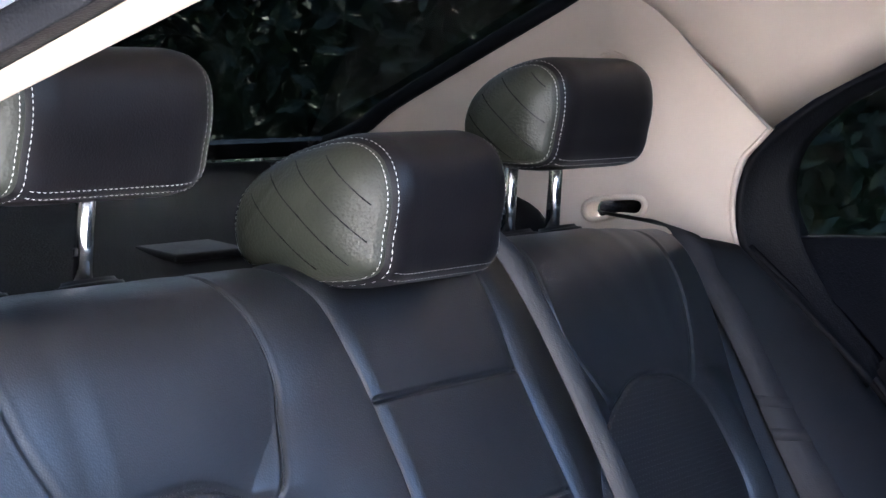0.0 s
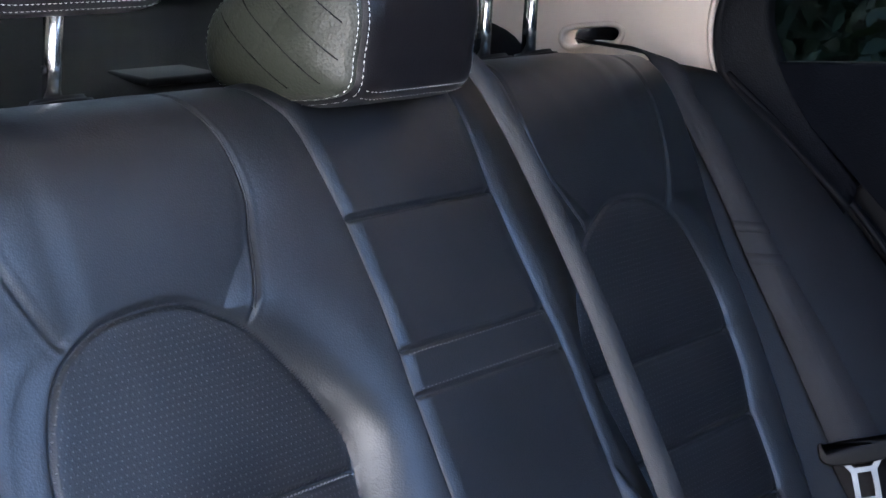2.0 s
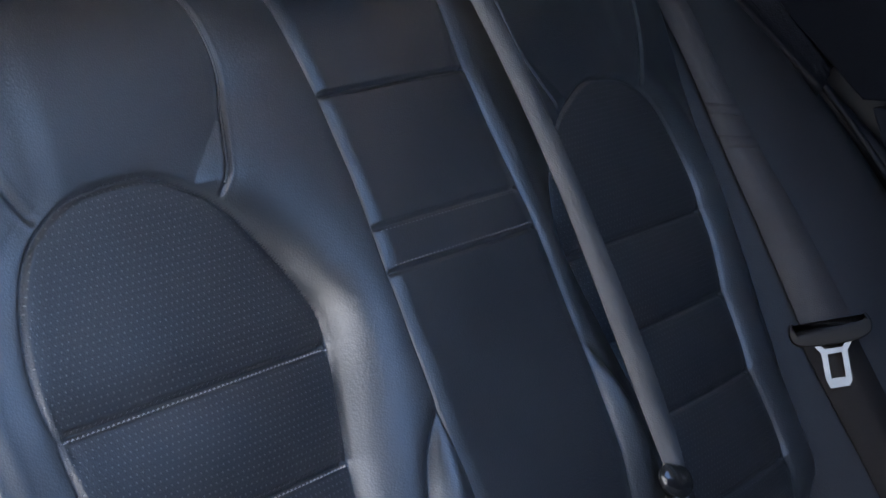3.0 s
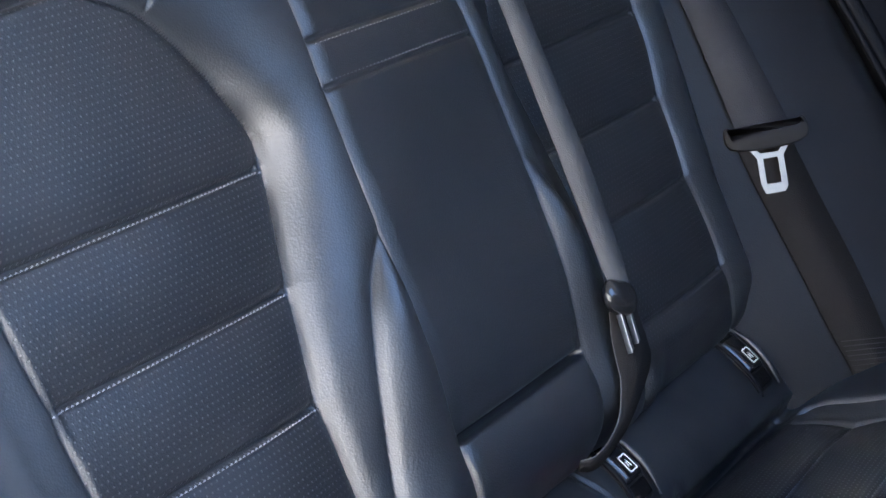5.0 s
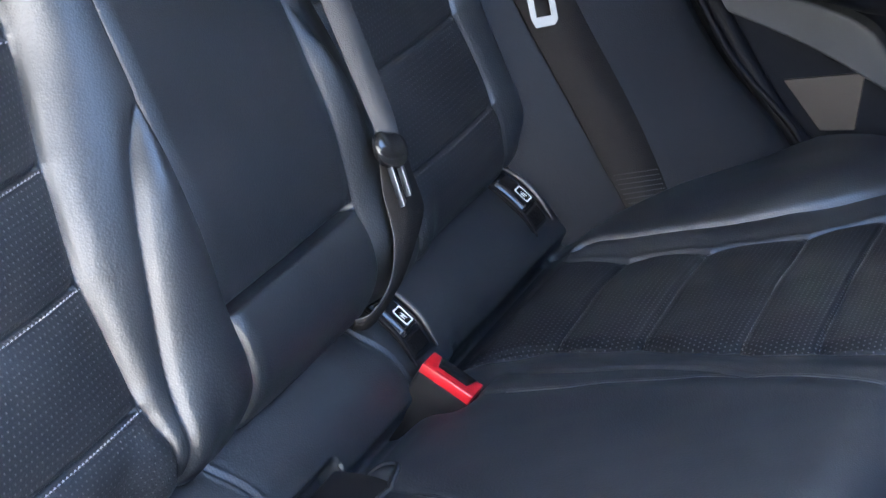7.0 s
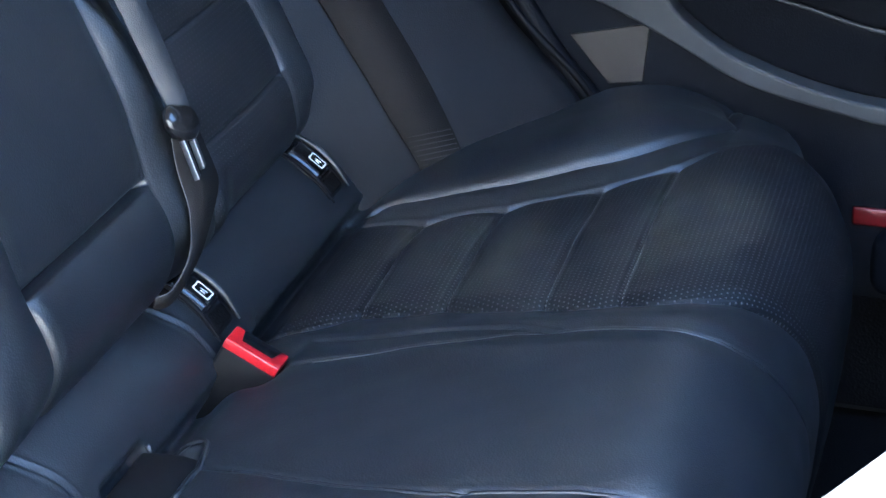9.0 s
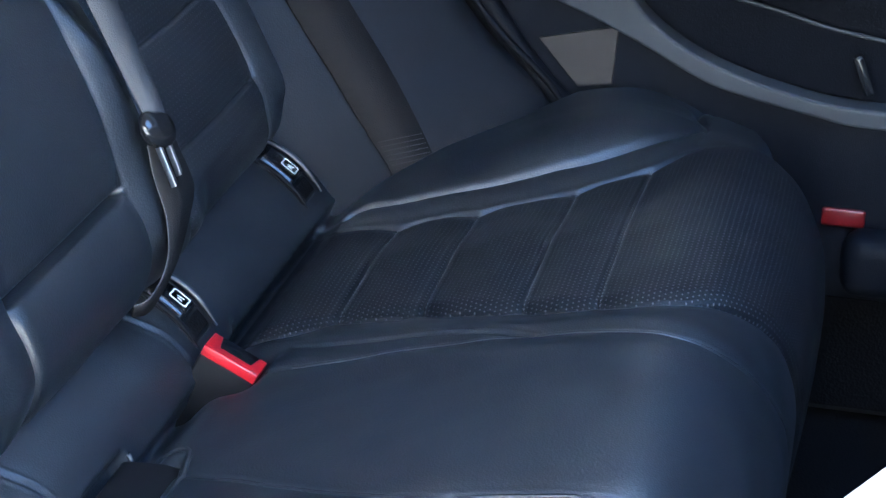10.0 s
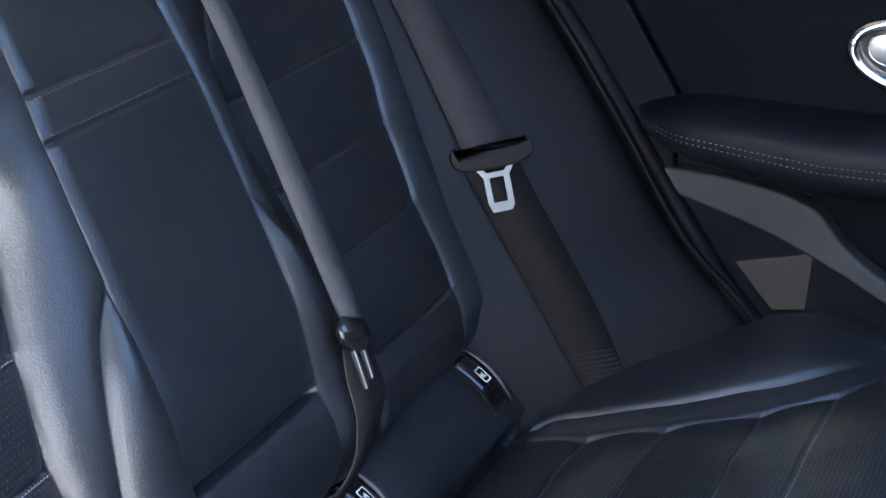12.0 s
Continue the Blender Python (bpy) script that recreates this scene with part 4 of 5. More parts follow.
# ---- buckles ----
buckle = thing("seat_belt_buckle", "black buckle with a red release button between cushion and roll", "buckle")
wa = Vector((0, -0.89, -0.45)).normalized()
wc = Vector((0.12, -0.42, 0.86))
wc = (wc - wa * wc.dot(wa)).normalized()
wb = wc.cross(wa)
sb = 1 if wb.x > 0 else -1
mk = Matrix.Translation((0.114, -0.0625, 0.3415)) @ Matrix((wa, wb, wc)).transposed().to_4x4()
part("body", rounded((0.049, 0.034, 0.075), mk @ pose(0, 0, -0.0405), 0.003), MATTE, buckle)
part("release_button", plate([(-0.024, -sb * 0.017), (0.024, -sb * 0.017), (0.024, sb * 0.012), (0.017, sb * 0.012), (0.014, sb * -0.006), (-0.013, sb * -0.006), (-0.016, sb * 0.012), (-0.024, sb * 0.012)], mk, -0.006, 0.003, 0.0012), RED, buckle, "red release button")
part("slot", plate([(-0.016, -sb * 0.008), (0.017, -sb * 0.008), (0.017, sb * 0.015), (-0.016, sb * 0.015)], mk, -0.004, 0.0012, 0.0008), GLOSS, buckle, "black tongue slot")
flat_buckle = thing("folded_buckle", "flat black buckle lying in a recess of the cushion", "buckle")
part("body", plate([(-0.041, -0.031), (-0.037, -0.050), (-0.036, -0.080), (-0.106, -0.083), (-0.113, -0.05), (-0.113, -0.031)], pose(0, 0, 0), 0.312, 0.3315, 0.003), MATTE, flat_buckle)
fold = smooth_line([(-0.036, -0.034), (-0.032, -0.05), (-0.031, -0.07), (-0.034, -0.084), (-0.05, -0.089), (-0.08, -0.090), (-0.11, -0.090)], 6)
part("leather_pocket", tube([cush.at(x, uof(y), 0.0004)[0] for x, y in fold], 0.0022, 8), HIDE, flat_buckle, "leather edge of the recess")
# ---- cabin shell ----
def pillar_x(y, z):
    return 0.668 - 0.27 * (y - 0.25) - 0.15 * (z - 0.95)


OPENING = [(0.252, 0.880), (0.262, 0.937), (0.260, 0.974), (0.250, 1.008), (0.233, 1.027), (0.218, 1.043)]
SEAM = [(0.281, 1.114), (0.331, 1.181), (0.36, 1.22)]
GLASS_EDGE = [(0.40, 1.20), (0.428, 1.182), (0.526, 1.128), (0.628, 1.071), (0.671, 1.040), (0.727, 1.018), (0.74, 0.93)]
HOLE = [(0.423, 0.949), (0.415, 0.962), (0.384, 0.966), (0.362, 0.966), (0.356, 0.957), (0.364, 0.946), (0.385, 0.946), (0.414, 0.940)]
for sg in (1, -1):
    tr = thing("c_pillar_trim" if sg > 0 else "c_pillar_trim", "cream pillar trim with a belt slot above the side bolster", "pillar trim", "pillar trims", "structure")
    ring = smooth_line(OPENING, 5).tolist() + SEAM + GLASS_EDGE + [(0.60, 0.90), (0.40, 0.885)]
    hole = smooth_line(HOLE, 4, closed=True).tolist()
    bm = bmesh.new()
    es = []
    for loop in (ring, hole):
        vs = [bm.verts.new((sg * pillar_x(y, z), y, z)) for y, z in loop]
        es += [bm.edges.new((vs[i], vs[(i + 1) % len(vs)])) for i in range(len(vs))]
    bmesh.ops.triangle_fill(bm, edges=es, use_beauty=True, use_dissolve=False)
    r = bmesh.ops.extrude_face_region(bm, geom=bm.faces[:])
    bmesh.ops.translate(bm, verts=[v for v in r["geom"] if isinstance(v, bmesh.types.BMVert)], vec=(sg * 0.03, 0, 0))
    bmesh.ops.recalc_face_normals(bm, faces=bm.faces[:])
    part("panel", bm, CREAM, tr, smooth=False)
    rim = [(sg * (pillar_x(y, z) - 0.001), y, z) for y, z in hole]
    part("slot_rim", tube(rim + rim[:2], 0.0035, 8, False), CREAM, tr, "moulded rim of the belt slot")
    part("slot_lining", plate([(y, z) for y, z in hole], Matrix(((0, 0, sg, sg * 0.655), (1, 0, 0, 0), (0, 1, 0, 0), (0, 0, 0, 1))), 0, 0.004), CARPET, tr, "black slot lining")
    part("airbag_tab", tube([(sg * (pillar_x(y, z) - 0.001), y, z) for y, z in smooth_line([(0.40, 1.112), (0.392, 1.122), (0.377, 1.125), (0.362, 1.117), (0.357, 1.105)], 5)], 0.0012, 6), CREAM, tr, "raised tab edge")
    part("door_opening_edge", tube([(sg * (pillar_x(y, z) - 0.002), y, z) for y, z in smooth_line(OPENING, 5)], 0.003, 8), CREAM, tr, "rolled trim edge")

# headliner: flat middle, falling to the door openings
# Unseen roof opening, added and sized so sky light reaches the cushion.
SUNROOF = (-1.21, -0.40)
EDGE = [(-2.2, 1.12), (-1.2, 1.165), (-0.95, 1.165), (-0.55, 1.165), (-0.40, 1.163), (-0.30, 1.16), (-0.15, 1.15), (0.0, 1.135), (0.089, 1.113), (0.168, 1.075), (0.218, 1.043), (0.281, 1.114), (0.331, 1.181), (0.36, 1.22)]
el = np.array(EDGE)
verts, faces = [], []
M = 28
for y, z in el:
    xe = pillar_x(y, z) if y > 0.2 else 0.66
    yc = y if y < 0.2 else 0.2 + (y - 0.2) * 1.18
    for j in range(M + 1):
        t = -1 + 2 * j / M
        k = abs(t) ** 3.2
        verts.append((xe * t, yc * (1 - k) + y * k, (1.265 - 0.035 * max(0, yc / 0.39)) * (1 - k) + z * k))
for i in range(len(el) - 1):
    for j in range(M):
        a = i * (M + 1) + j
        if not (SUNROOF[0] < el[i][0] < SUNROOF[1] - 0.01 and abs(-1 + 2 * (j + 0.5) / M) < 0.5):
            faces.append((a, a + 1, a + M + 2, a + M + 1))
roof = part("ceiling", (verts, [], faces), CREAM)
md = roof.modifiers.new("thick", "SOLIDIFY")
md.thickness, md.offset = 0.02, 1
tagged(roof, "cream fabric headliner, falling to the door openings, with an unseen sunroof opening added for sky light", "headliner", kind="structure")
seam_line = [(pillar_x(y, z) - 0.003, y - 0.001, z) for y, z in [(0.218, 1.043), (0.281, 1.114), (0.331, 1.181)]]
for sg in (1, -1):
    tagged(part("trim", tube([(sg * x, y, z) for x, y, z in seam_line], 0.0022, 6), GREYTRIM), "grey joint between headliner and pillar trim", "joint", kind="structure")

bm = bmesh.new()
es = []
for ring in ([(-0.735, -2.2), (0.735, -2.2), (0.735, -0.1), (0.70, 0.44), (-0.70, 0.44), (-0.735, -0.1)], [(-0.33, -1.2), (0.33, -1.2), (0.33, -0.40), (-0.33, -0.40)]):
    vs = [bm.verts.new((x, y, 1.272)) for x, y in ring]
    es += [bm.edges.new((vs[i], vs[(i + 1) % len(vs)])) for i in range(len(vs))]
bmesh.ops.triangle_fill(bm, edges=es, use_beauty=True, use_dissolve=False)
r = bmesh.ops.extrude_face_region(bm, geom=bm.faces[:])
bmesh.ops.translate(bm, verts=[v for v in r["geom"] if isinstance(v, bmesh.types.BMVert)], vec=(0, 0, 0.02))
bmesh.ops.recalc_face_normals(bm, faces=bm.faces[:])
skin = part("roof", bm, PAINT, smooth=False)
tagged(skin, "pale silver painted car roof with an unseen sunroof opening added for sky light", "car roof", kind="structure")
rail = part("body_rail", slab([(-2.2, 1.15), (-0.3, 1.15), (-0.05, 1.128), (0.09, 1.098), (0.17, 1.062), (0.235, 1.012), (0.262, 0.955), (0.25, 0.9), (0.45, 0.9), (0.45, 1.27), (-2.2, 1.27)], 0, 0.7165, 0.016), PAINT, None, "", False)
tagged(rail, "pale painted body rail over the closed rear door", "body rail", kind="structure")
shelf = part("parcel_shelf", slab([(0.30, 0.895), (0.36, 0.905), (0.45, 0.925), (0.66, 0.985), (0.74, 1.005), (0.74, 0.88), (0.30, 0.86)], 0, -0.66, 1.32), SHELF, None, "", False)
tagged(shelf, "dark fabric parcel shelf behind the rear backrest", "parcel shelf", kind="structure")
LX, LY, LZ = 0.05, 0.50, 0.945
# Flat dark plate on the shelf, with no lamp in it.
lamp = thing("shelf_plate", "low flat black plate on the parcel shelf", "lamp housing")
part("housing", rounded((0.10, 0.05, 0.008), pose(LX, LY, LZ - 0.004, 7), 0.003), MATTE, lamp)
for sg in (1, -1):
    sp = thing("shelf_loudspeaker", "rounded black loudspeaker hump on the parcel shelf beside the pillar", "loudspeaker", "shelf loudspeakers")
    bm = bmesh.new()
    bmesh.ops.create_uvsphere(bm, u_segments=28, v_segments=16, radius=1, matrix=pose(sg * 0.46, 0.46, 0.93) @ Matrix.Diagonal((0.075, 0.08, 0.05, 1)))
    part("hump", bm, SHELF, sp)
floor = part("floor", slab([(-0.74, -2.2), (0.78, -2.2), (0.78, 0.9), (-0.74, 0.9)], 2, -0.02, 0.03), CARPET, None, "", False)
tagged(floor, "black carpet in the footwell under the bench", "floor", kind="structure")
# Unseen wall added to keep front light off seats and footwell.
bulk = part("front_blocker", slab([(-0.74, 0.0), (0.78, 0.0), (0.78, 1.24), (-0.74, 1.24)], 1, -1.28, 0.03), DARKDOOR, None, "", False)
tagged(bulk, "unseen dark wall added in front to hold back light", "wall", kind="structure")
# Unseen wall added to stop light entering ahead of the rear door.
flankw = part("side_blocker", slab([(-0.70, 0.0), (-1.25, 0.0), (-1.25, 1.0), (-0.70, 1.0)], 0, -0.74, 0.03), DARKDOOR, None, "", False)
tagged(flankw, "unseen dark wall added beside the front seats to hold back light", "wall", kind="structure")
bootw = part("wall_rear", slab([(-0.74, 0.0), (0.78, 0.0), (0.78, 0.9), (-0.74, 0.9)], 1, 0.60, 0.03), CARPET, None, "", False)
tagged(bootw, "black panel behind the backrest", "wall", kind="structure")

def sheet_b(pts, thick):
    """A plate from a ring of corners, thickened by a vector."""
    bm = bmesh.new()
    f = bm.faces.new([bm.verts.new(p) for p in pts])
    r = bmesh.ops.extrude_face_region(bm, geom=[f])
    bmesh.ops.translate(bm, verts=[v for v in r["geom"] if isinstance(v, bmesh.types.BMVert)], vec=thick)
    bmesh.ops.recalc_face_normals(bm, faces=bm.faces[:])
    return bm


# rear window
rw = thing("window_1", "dark tinted rear window with a black border", "rear window", kind="structure")
part("pane", sheet_b([(-0.53, 0.745, 1.008), (0.53, 0.745, 1.008), (0.60, 0.40, 1.205), (0.59, 0.37, 1.222), (-0.59, 0.37, 1.222), (-0.60, 0.40, 1.205)], (0, 0.003, 0.004)), GLASS, rw, smooth=False)
part("lower_border", sheet_b([(-0.54, 0.735, 1.008), (0.54, 0.735, 1.008), (0.53, 0.71, 1.026), (-0.53, 0.71, 1.026)], (0, 0.004, 0.006)), GLOSS, rw, "black printed border", smooth=False)

for sg in (1, -1):
    part("side_border", tube([(sg * (pillar_x(y, z) - 0.004), y, z) for y, z in smooth_line(GLASS_EDGE[:-1], 4)], 0.010, 10), RUBBER, rw, "black rubber edge beside the pillar")

# ---- far door ----
door = thing("door_1", "closed rear door with dark leather panels, armrest and chrome handle", "car door", kind="structure")
XD = 0.715


def door_panel(name, pts, mat, x=XD, thick=0.02, bevel=0.004, label=""):
    m = Matrix(((0, 0, 1, x), (1, 0, 0, 0), (0, 1, 0, 0), (0, 0, 0, 1)))
    return part(name, plate(pts, m, 0, thick, bevel), mat, door, label, smooth=False)


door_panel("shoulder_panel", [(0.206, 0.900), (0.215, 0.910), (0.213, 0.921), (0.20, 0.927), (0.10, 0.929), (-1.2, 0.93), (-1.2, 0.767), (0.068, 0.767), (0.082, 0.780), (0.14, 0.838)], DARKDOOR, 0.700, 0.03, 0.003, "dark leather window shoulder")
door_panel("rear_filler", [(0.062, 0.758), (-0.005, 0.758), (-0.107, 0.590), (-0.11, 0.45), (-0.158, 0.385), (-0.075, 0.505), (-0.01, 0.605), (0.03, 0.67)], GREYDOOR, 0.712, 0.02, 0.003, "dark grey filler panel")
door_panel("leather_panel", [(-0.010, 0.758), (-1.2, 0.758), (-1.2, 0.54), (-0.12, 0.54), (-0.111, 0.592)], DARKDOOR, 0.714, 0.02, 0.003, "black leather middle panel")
upper = [(-0.085, 0.513), (-0.19, 0.504), (-0.258, 0.484), (-0.292, 0.447), (-0.345, 0.412), (-0.43, 0.384), (-0.53, 0.372), (-0.8, 0.372)]
lower = [(-0.09, 0.49), (-0.2, 0.457), (-0.28, 0.422), (-0.335, 0.393), (-0.375, 0.378), (-0.46, 0.360), (-0.53, 0.352), (-0.8, 0.352)]
door_panel("sweep_trim", smooth_line(upper, 5).tolist() + smooth_line(lower, 5).tolist()[::-1], GREYBAND, 0.708, 0.03, 0.004, "grey sweeping trim band")
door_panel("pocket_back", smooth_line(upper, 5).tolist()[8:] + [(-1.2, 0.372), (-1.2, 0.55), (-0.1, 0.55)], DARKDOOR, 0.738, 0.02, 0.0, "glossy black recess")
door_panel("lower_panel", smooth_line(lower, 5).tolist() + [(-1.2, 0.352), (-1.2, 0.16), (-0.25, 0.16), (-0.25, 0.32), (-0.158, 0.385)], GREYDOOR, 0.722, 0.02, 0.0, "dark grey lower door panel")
# Footwell shadow on the door's foot, put in as a black plate.
door_panel("foot_shade", [(-0.2, 0.158), (-1.2, 0.158), (-1.2, 0.03), (-0.2, 0.03)], CARPET, 0.724, 0.02, 0.0, "black plate for the shade at the door's foot")
# Patch of warm light on the door, put in as a thin brown plate.
door_panel("lit_patch", [(-0.177, 0.415), (-0.259, 0.434), (-0.254, 0.372), (-0.219, 0.366)], LITBROWN, 0.7185, 0.006, 0.001, "warm lit patch on the lower door, as a brown-grey plate")
# Lip takes the pale trim grey to draw the light along its edge.
part("pocket_lip", tube([(0.728, y, z) for y, z in smooth_line([(-0.34, 0.474), (-0.376, 0.470), (-0.414, 0.462), (-0.459, 0.450), (-0.508, 0.441), (-0.70, 0.41), (-1.0, 0.37)], 5)], 0.0022, 8), GREYBAND, door, "lip of the door pocket, paled for its lit edge")
# Glossy block added where the pocket shows a highlight.
part("pocket_glint", rounded((0.016, 0.012, 0.045), pose(0.728, -0.505, 0.402, -22), 0.005), GLOSS, door, "added glossy block for a glint in the pocket")
# armrest: rounded section swept forward
verts, faces = [], []
ys = [-0.070, -0.078, -0.09, -0.11, -0.14, -0.19, -0.26, -0.36, -0.5, -0.8, -1.1]
sec = smooth_outline([(0, 0.5), (0.5, 0.48), (0.9, 0.3), (1.0, 0.02), (0.93, -0.3), (0.6, -0.48), (0, -0.5)])
for y in ys:
    f = min(1, (-0.068 - y) / 0.06) ** 0.5
    zc = 0.566 - 0.022 * min(1, (-0.07 - y) / 0.2)
    hh = 0.022 + 0.058 * f * (0.5 + 0.5 * min(1, (-0.07 - y) / 0.18))
    for a, b in sec:
        verts.append((0.722 - (0.005 + 0.062 * f) * a, y, zc + hh * b * (0.6 + 0.4 * f)))
K = len(sec)
for i in range(len(ys) - 1):
    for k in range(K):
        faces.append((i * K + k, i * K + (k + 1) % K, (i + 1) * K + (k + 1) % K, (i + 1) * K + k))
faces.append(tuple(range(K)))
faces.append(tuple(range((len(ys) - 1) * K, len(ys) * K))[::-1])
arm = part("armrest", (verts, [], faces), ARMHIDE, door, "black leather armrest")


def arm_point(y, v):
    f = min(1, (-0.068 - y) / 0.06) ** 0.5
    zc = 0.566 - 0.022 * min(1, (-0.07 - y) / 0.2)
    hh = 0.022 + 0.058 * f * (0.5 + 0.5 * min(1, (-0.07 - y) / 0.18))
    return Vector((0.722 - (0.005 + 0.062 * f) * 1.0 - 0.0005, y, zc + hh * v * (0.6 + 0.4 * f))), Vector((-1, 0, 0))


for v in (0.03, -0.06):
    stitches(arm_point, [(-0.085 - 0.02 * i, v) for i in range(40)], 0.006, 0.004, 0.0006, "armrest_stitching", ARMTHREAD, arm, "pale stitching")
hm = Matrix(((0, 0, 1, 0.700), (1, 0, 0, 0), (0, 1, 0, 0), (0, 0, 0, 1)))
ring_o = [(-0.340 + 0.060 * math.cos(a), 0.651 + 0.037 * math.sin(a) + 0.10 * 0.06 * math.cos(a)) for a in [2 * math.pi * i / 40 for i in range(40)]]
ring_i = [(-0.340 + 0.050 * math.cos(a), 0.651 + 0.027 * math.sin(a) + 0.10 * 0.05 * math.cos(a)) for a in [2 * math.pi * i / 40 for i in range(40)]]
part("handle_ring", plate_ring(ring_o, ring_i, hm, 0, 0.014), CHROME, door, "chrome handle surround")
part("release_lever", plate(smooth_outline([(-0.300, 0.664), (-0.31, 0.643), (-0.36, 0.636), (-0.38, 0.65), (-0.36, 0.672), (-0.32, 0.673)]), hm, 0.002, 0.012, 0.003), CHROME, door, "chrome release lever")
part("handle_bowl", plate(ring_i, hm, 0.0125, 0.016), GLOSS, door, "dark handle bowl", smooth=False)
part("marker_lamp", rounded((0.006, 0.044, 0.020), pose(0.719, -0.498, 0.251), 0.004), LENSRED, door, "red marker lens")
part("door_bin", rounded((0.05, 0.6, 0.07), pose(0.70, -0.80, 0.212), 0.022, 5), GREYDOOR, door, "grey rounded door bin")
# window frame of the far door
outer_f = smooth_line([(0.105, 0.775), (0.19, 0.853), (0.252, 0.908), (0.263, 0.955), (0.256, 0.995), (0.235, 1.026), (0.17, 1.075), (0.09, 1.112), (-0.05, 1.142), (-0.3, 1.165), (-1.2, 1.165)], 6)
inner_f = smooth_line([(0.11, 0.795), (0.163, 0.862), (0.192, 0.917), (0.212, 0.974), (0.198, 1.029), (0.147, 1.075), (0.104, 1.095), (0.05, 1.108), (-0.05, 1.122), (-0.3, 1.14), (-1.2, 1.14)], 6)
verts, faces = [], []
for (a, b) in zip(outer_f, inner_f):
    for t, x in ((0, 0.672), (0.12, 0.676), (0.3, 0.690), (0.5, 0.692), (0.62, 0.700), (0.85, 0.702), (1.0, 0.712)):
        p = a * (1 - t) + b * t
        verts.append((x, p[0], p[1]))
for i in range(len(outer_f) - 1):
    for k in range(6):
        faces.append((i * 7 + k, i * 7 + k + 1, (i + 1) * 7 + k + 1, (i + 1) * 7 + k))
fr = part("window_frame", (verts, [], faces), RUBBER, door, "black window frame and seal")
md = fr.modifiers.new("thick", "SOLIDIFY")
md.thickness, md.offset = 0.012, 0
wdw = [(p[0] + 0.004, p[1] + 0.004) for p in inner_f] + [(-1.2, 0.91), (0.16, 0.91)]
part("window_pane", plate([tuple(p) for p in wdw], Matrix(((0, 0, 1, 0.722), (1, 0, 0, 0), (0, 1, 0, 0), (0, 0, 0, 1))), 0, 0.004), SIDEGLASS, door, "tinted window pane", smooth=False)
seal = smooth_line([(0.706, 0.262, 0.90), (0.706, 0.19, 0.845), (0.708, 0.10, 0.755), (0.710, 0.03, 0.685), (0.712, -0.03, 0.60), (0.712, -0.10, 0.492), (0.712, -0.165, 0.395), (0.712, -0.215, 0.34)], 6)
tagged(part("door_seal", tube(seal, 0.011, 10), RUBBER), "black rubber door seal along the side bolster", "door seal", kind="structure")
tagged(part("door_sill_filler", slab([(0.30, 0.88), (0.27, 0.92), (0.15, 0.92), (-0.10, 0.72), (-0.26, 0.45), (-0.26, 0.03), (0.4, 0.03), (0.4, 0.88)], 0, 0.7335, 0.012), BLACK, None, "", False), "black body side behind the seal", "body side", kind="structure")
door_panel("inner_skin", [(0.20, 0.91), (-1.3, 0.91), (-1.3, 0.0), (-0.2, 0.0), (-0.2, 0.36), (-0.05, 0.56), (0.06, 0.72)], BLACK, 0.752, 0.02, 0.0)

# ---- near door opening ----
opening = thing("door_opening", "open door frame with cream trim, black seal and pale painted roof rail", "door opening", kind="structure")


def near_band(name, lo, hi, x, thick, mat, label):
    pts = [(y, z) for y, z in lo] + [(y, z) for y, z in hi[::-1]]
    part(name, plate(pts, Matrix(((0, 0, 1, x), (1, 0, 0, 0), (0, 1, 0, 0), (0, 0, 0, 1))), 0, thick, 0.0015), mat, opening, label)


near_band("cream_edge", [(0.16, 0.995), (0.06, 1.052), (-0.025, 1.083), (-0.142, 1.125), (-0.35, 1.165), (-1.6, 1.165)], [(0.17, 1.003), (0.065, 1.062), (-0.02, 1.093), (-0.135, 1.137), (-0.35, 1.18), (-1.6, 1.18)], -0.684, 0.008, TAN, "cream trim edge")
near_band("seal_band", [(0.17, 1.003), (0.065, 1.062), (-0.02, 1.093), (-0.135, 1.137), (-0.35, 1.18), (-1.6, 1.18)], [(0.19, 1.02), (0.07, 1.085), (-0.03, 1.116), (-0.135, 1.155), (-0.35, 1.20), (-1.6, 1.20)], -0.70, 0.02, RUBBER, "black rubber seal")
near_band("painted_rail", [(0.19, 1.02), (0.07, 1.085), (-0.03, 1.116), (-0.135, 1.155), (-0.35, 1.20), (-1.6, 1.20)], [(0.3, 1.1), (0.1, 1.2), (-0.03, 1.23), (-0.135, 1.25), (-0.35, 1.27), (-1.6, 1.27)], -0.725, 0.03, PAINT, "pale painted roof rail")
near_band("sill", [(0.1, 0.02), (-1.6, 0.02)], [(0.1, 0.14), (-1.6, 0.14)], -0.75, 0.06, BLACK, "black door sill")
part("body_side", plate([(0.30, 0.93), (0.265, 0.90), (0.19, 0.835), (0.10, 0.745), (0.03, 0.675), (-0.03, 0.59), (-0.10, 0.482), (-0.165, 0.385), (-0.215, 0.33), (-0.24, 0.03), (0.9, 0.03), (0.9, 0.93)], Matrix(((0, 0, 1, -0.75), (1, 0, 0, 0), (0, 1, 0, 0), (0, 0, 0, 1))), 0, 0.03, 0.002), BLACK, opening, "black body side behind the opening")
bp = thing("pillar_trim", "cream pillar trim beside the front seat", "pillar trim", kind="structure")
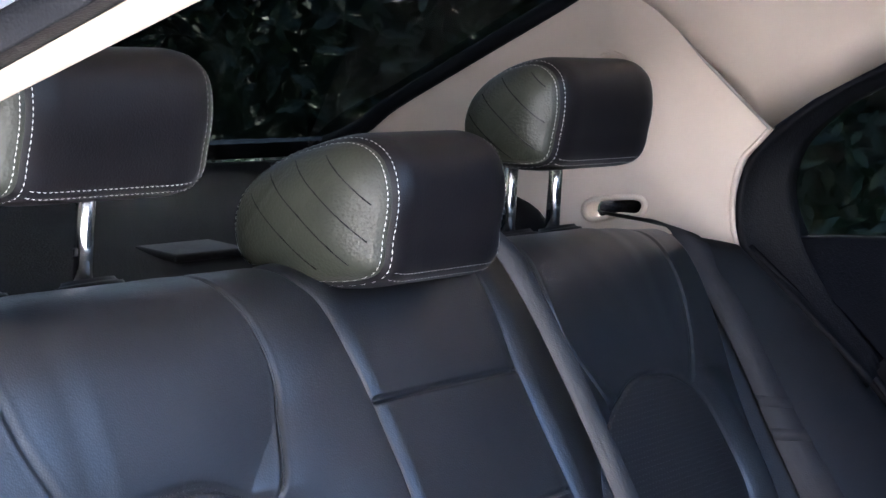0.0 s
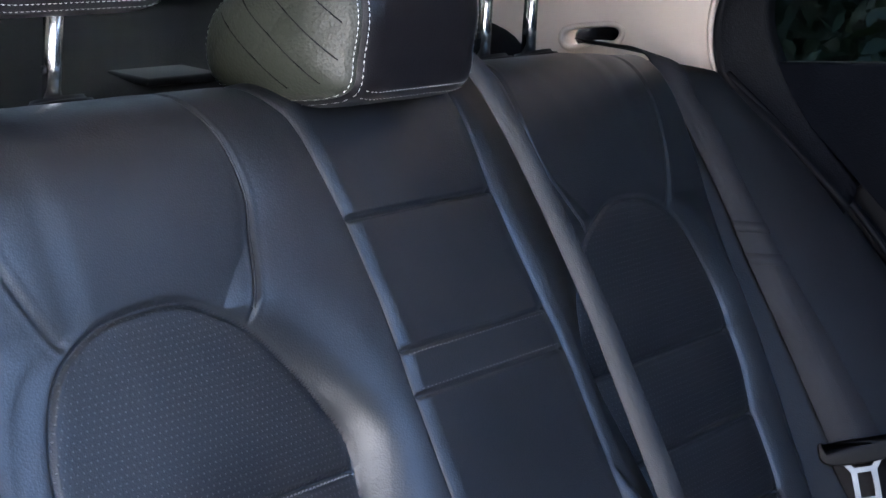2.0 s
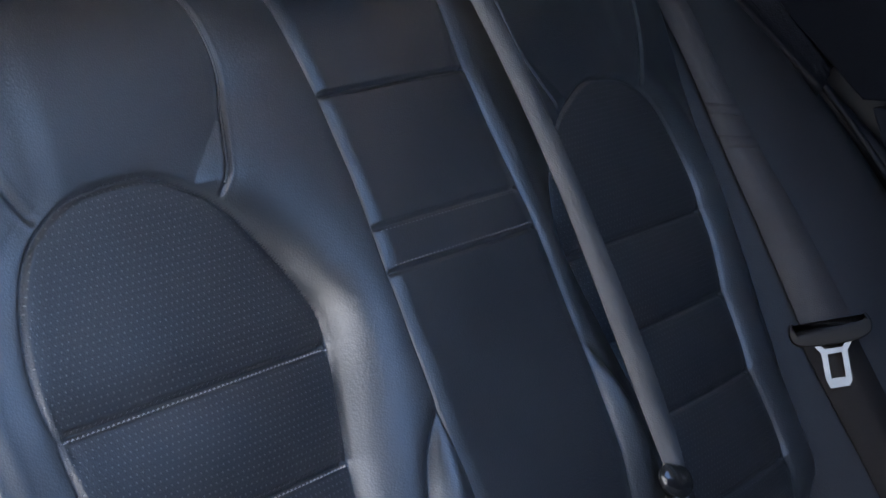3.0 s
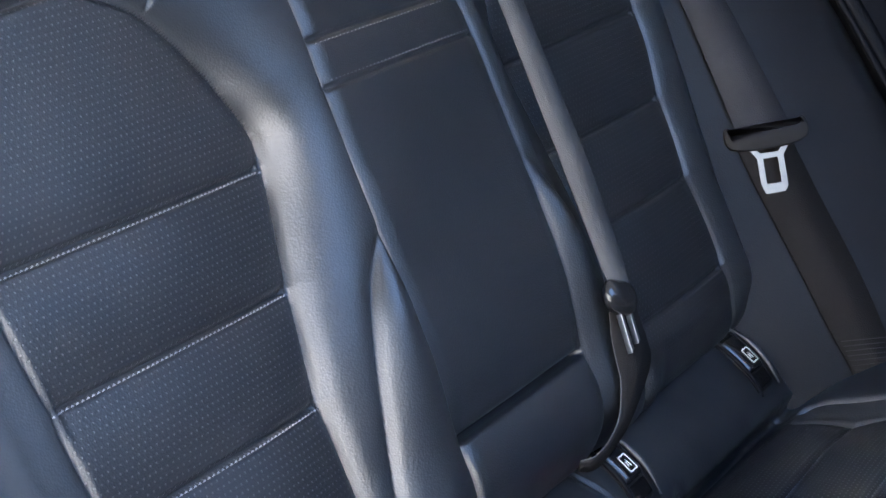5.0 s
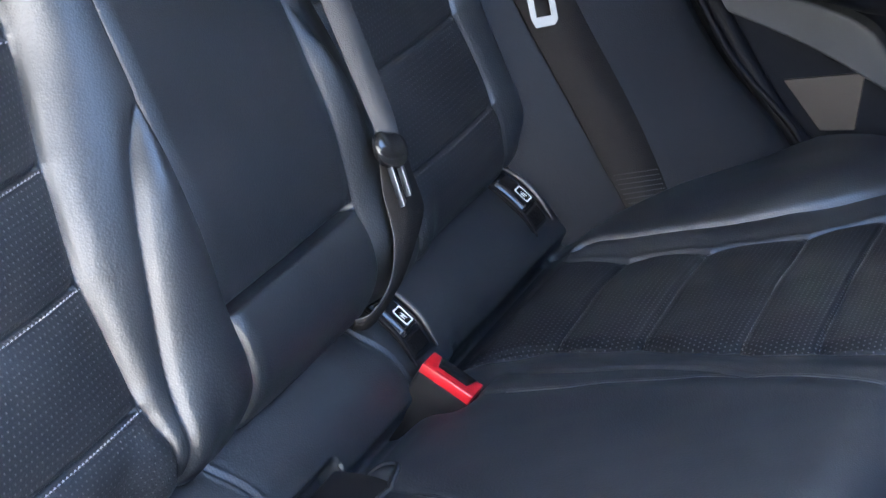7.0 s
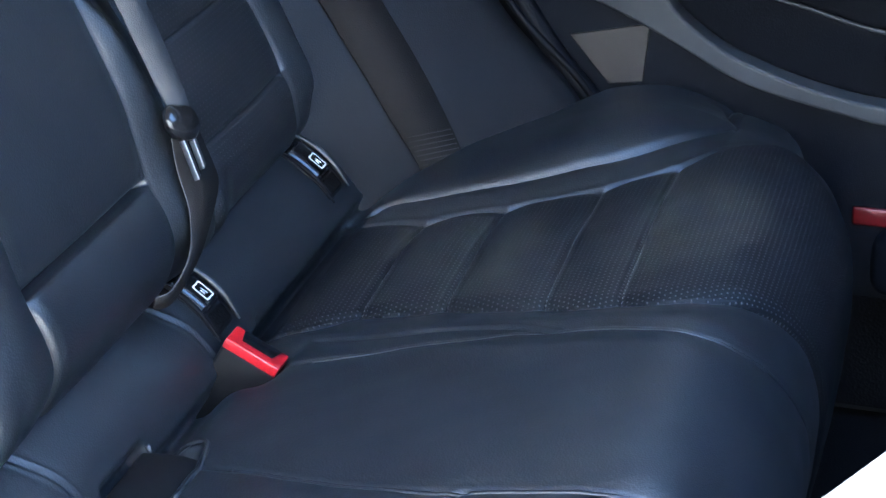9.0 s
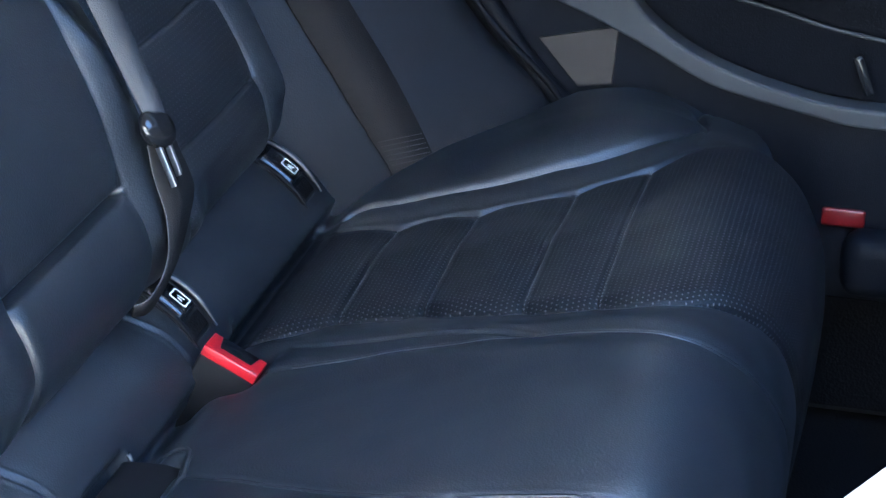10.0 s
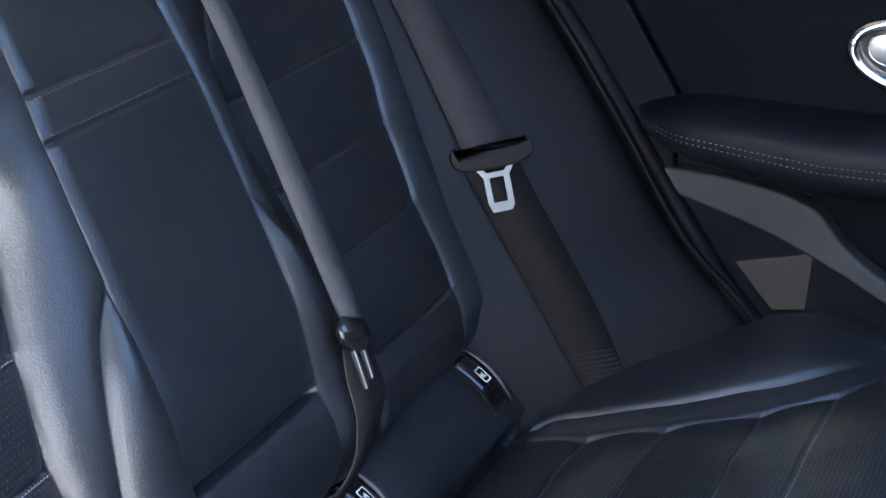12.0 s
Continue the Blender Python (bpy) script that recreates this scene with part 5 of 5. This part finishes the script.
part("panel", plate([(-0.51, 0.676), (-0.546, 0.716), (-0.565, 0.737), (-0.62, 0.80), (-0.65, 0.80), (-0.65, 0.62), (-0.56, 0.56), (-0.51, 0.60)], Matrix(((0, 0, 1, -0.62), (1, 0, 0, 0), (0, 1, 0, 0), (0, 0, 0, 1))), 0, 0.02, 0.003), TAN, bp)

# ---- outside ----
ground = part("ground", ([(-150, -150, -0.32), (150, -150, -0.32), (150, 150, -0.32), (-150, 150, -0.32)], [], [(0, 1, 2, 3)]), GROUND)
tagged(ground, "pale grey paving round the parked car", "ground", kind="structure")


def hedge(name, origin, along, into, length, height, count, seed, label):
    """Leaves on a dense clipped bush: small folded blades over dark stems."""
    rng = np.random.default_rng(seed)
    o, a, d = (np.array(v, float) for v in (origin, along, into))
    u, v = rng.random((count, 1)) * length, rng.random((count, 1)) * height
    deep = rng.random((count, 1)) ** 1.6 * 0.5 + 0.10 * np.sin(u * 7) * np.cos(v * 6)
    c = o + a * u + np.array((0, 0, 1)) * v + d * deep
    nrm = -d * 0.8 + rng.normal(0, 0.55, (count, 3)) + np.array((0, 0, 0.35))
    nrm /= np.linalg.norm(nrm, axis=1, keepdims=True)
    t = rng.normal(0, 1, (count, 3))
    t -= nrm * (t * nrm).sum(1, keepdims=True)
    t /= np.linalg.norm(t, axis=1, keepdims=True)
    b = np.cross(nrm, t)
    L, W = 0.016 + 0.018 * rng.random((count, 1)), 0.007 + 0.007 * rng.random((count, 1))
    blade = ((-1, 0, 0), (-0.4, 0.8, 0.3), (0.3, 0.9, 0.3), (1, 0, -0.25), (0.3, -0.9, 0.3), (-0.4, -0.8, 0.3), (0, 0, 0))
    verts = np.stack([c + t * p[0] * L + b * p[1] * W + nrm * p[2] * W for p in blade], 1).reshape(-1, 3).tolist()
    tri = np.array(((0, 6, 1), (1, 6, 2), (2, 6, 3), (3, 6, 4), (4, 6, 5), (5, 6, 0)))
    faces = (np.arange(count)[:, None, None] * 7 + tri).reshape(-1, 3).tolist()
    ob = thing(name, label, "hedge", "hedges", "stuff")
    part("leaves", (verts, [], faces), LEAF, ob)
    m = o + d * 0.5
    q = m + a * length
    e = d * 0.3
    core = [tuple(m), tuple(q), tuple(q + e), tuple(m + e)]
    part("stems", ([*core, *[(x, y, z + height) for x, y, z in core]], [], [(0, 1, 5, 4), (1, 2, 6, 5), (2, 3, 7, 6), (3, 0, 4, 7), (4, 5, 6, 7)]), BARK, ob, "dark stems inside the hedge", smooth=False)
    return ob


hedge("hedge", (-1.8, 2.0, -0.32), (1, 0, 0), (0, 1, 0), 5.2, 2.2, 42000, 3, "dense dark green hedge behind the rear window")
hedge("hedge", (1.7, -3.0, -0.32), (0, 1, 0), (1, 0, 0), 5.0, 2.2, 40000, 5, "dense green hedge beside the closed rear door")
# Unseen wall, added as a bright warm reflector for the bolsters.
bounce = part("bounce_wall", slab([(-9, -0.32), (9, -0.32), (9, 3.0), (-9, 3.0)], 0, -3.6, 0.25), PLASTER, None, "", False)
tagged(bounce, "unseen pale plaster wall added to throw sunlight into the cabin", "wall", kind="structure")
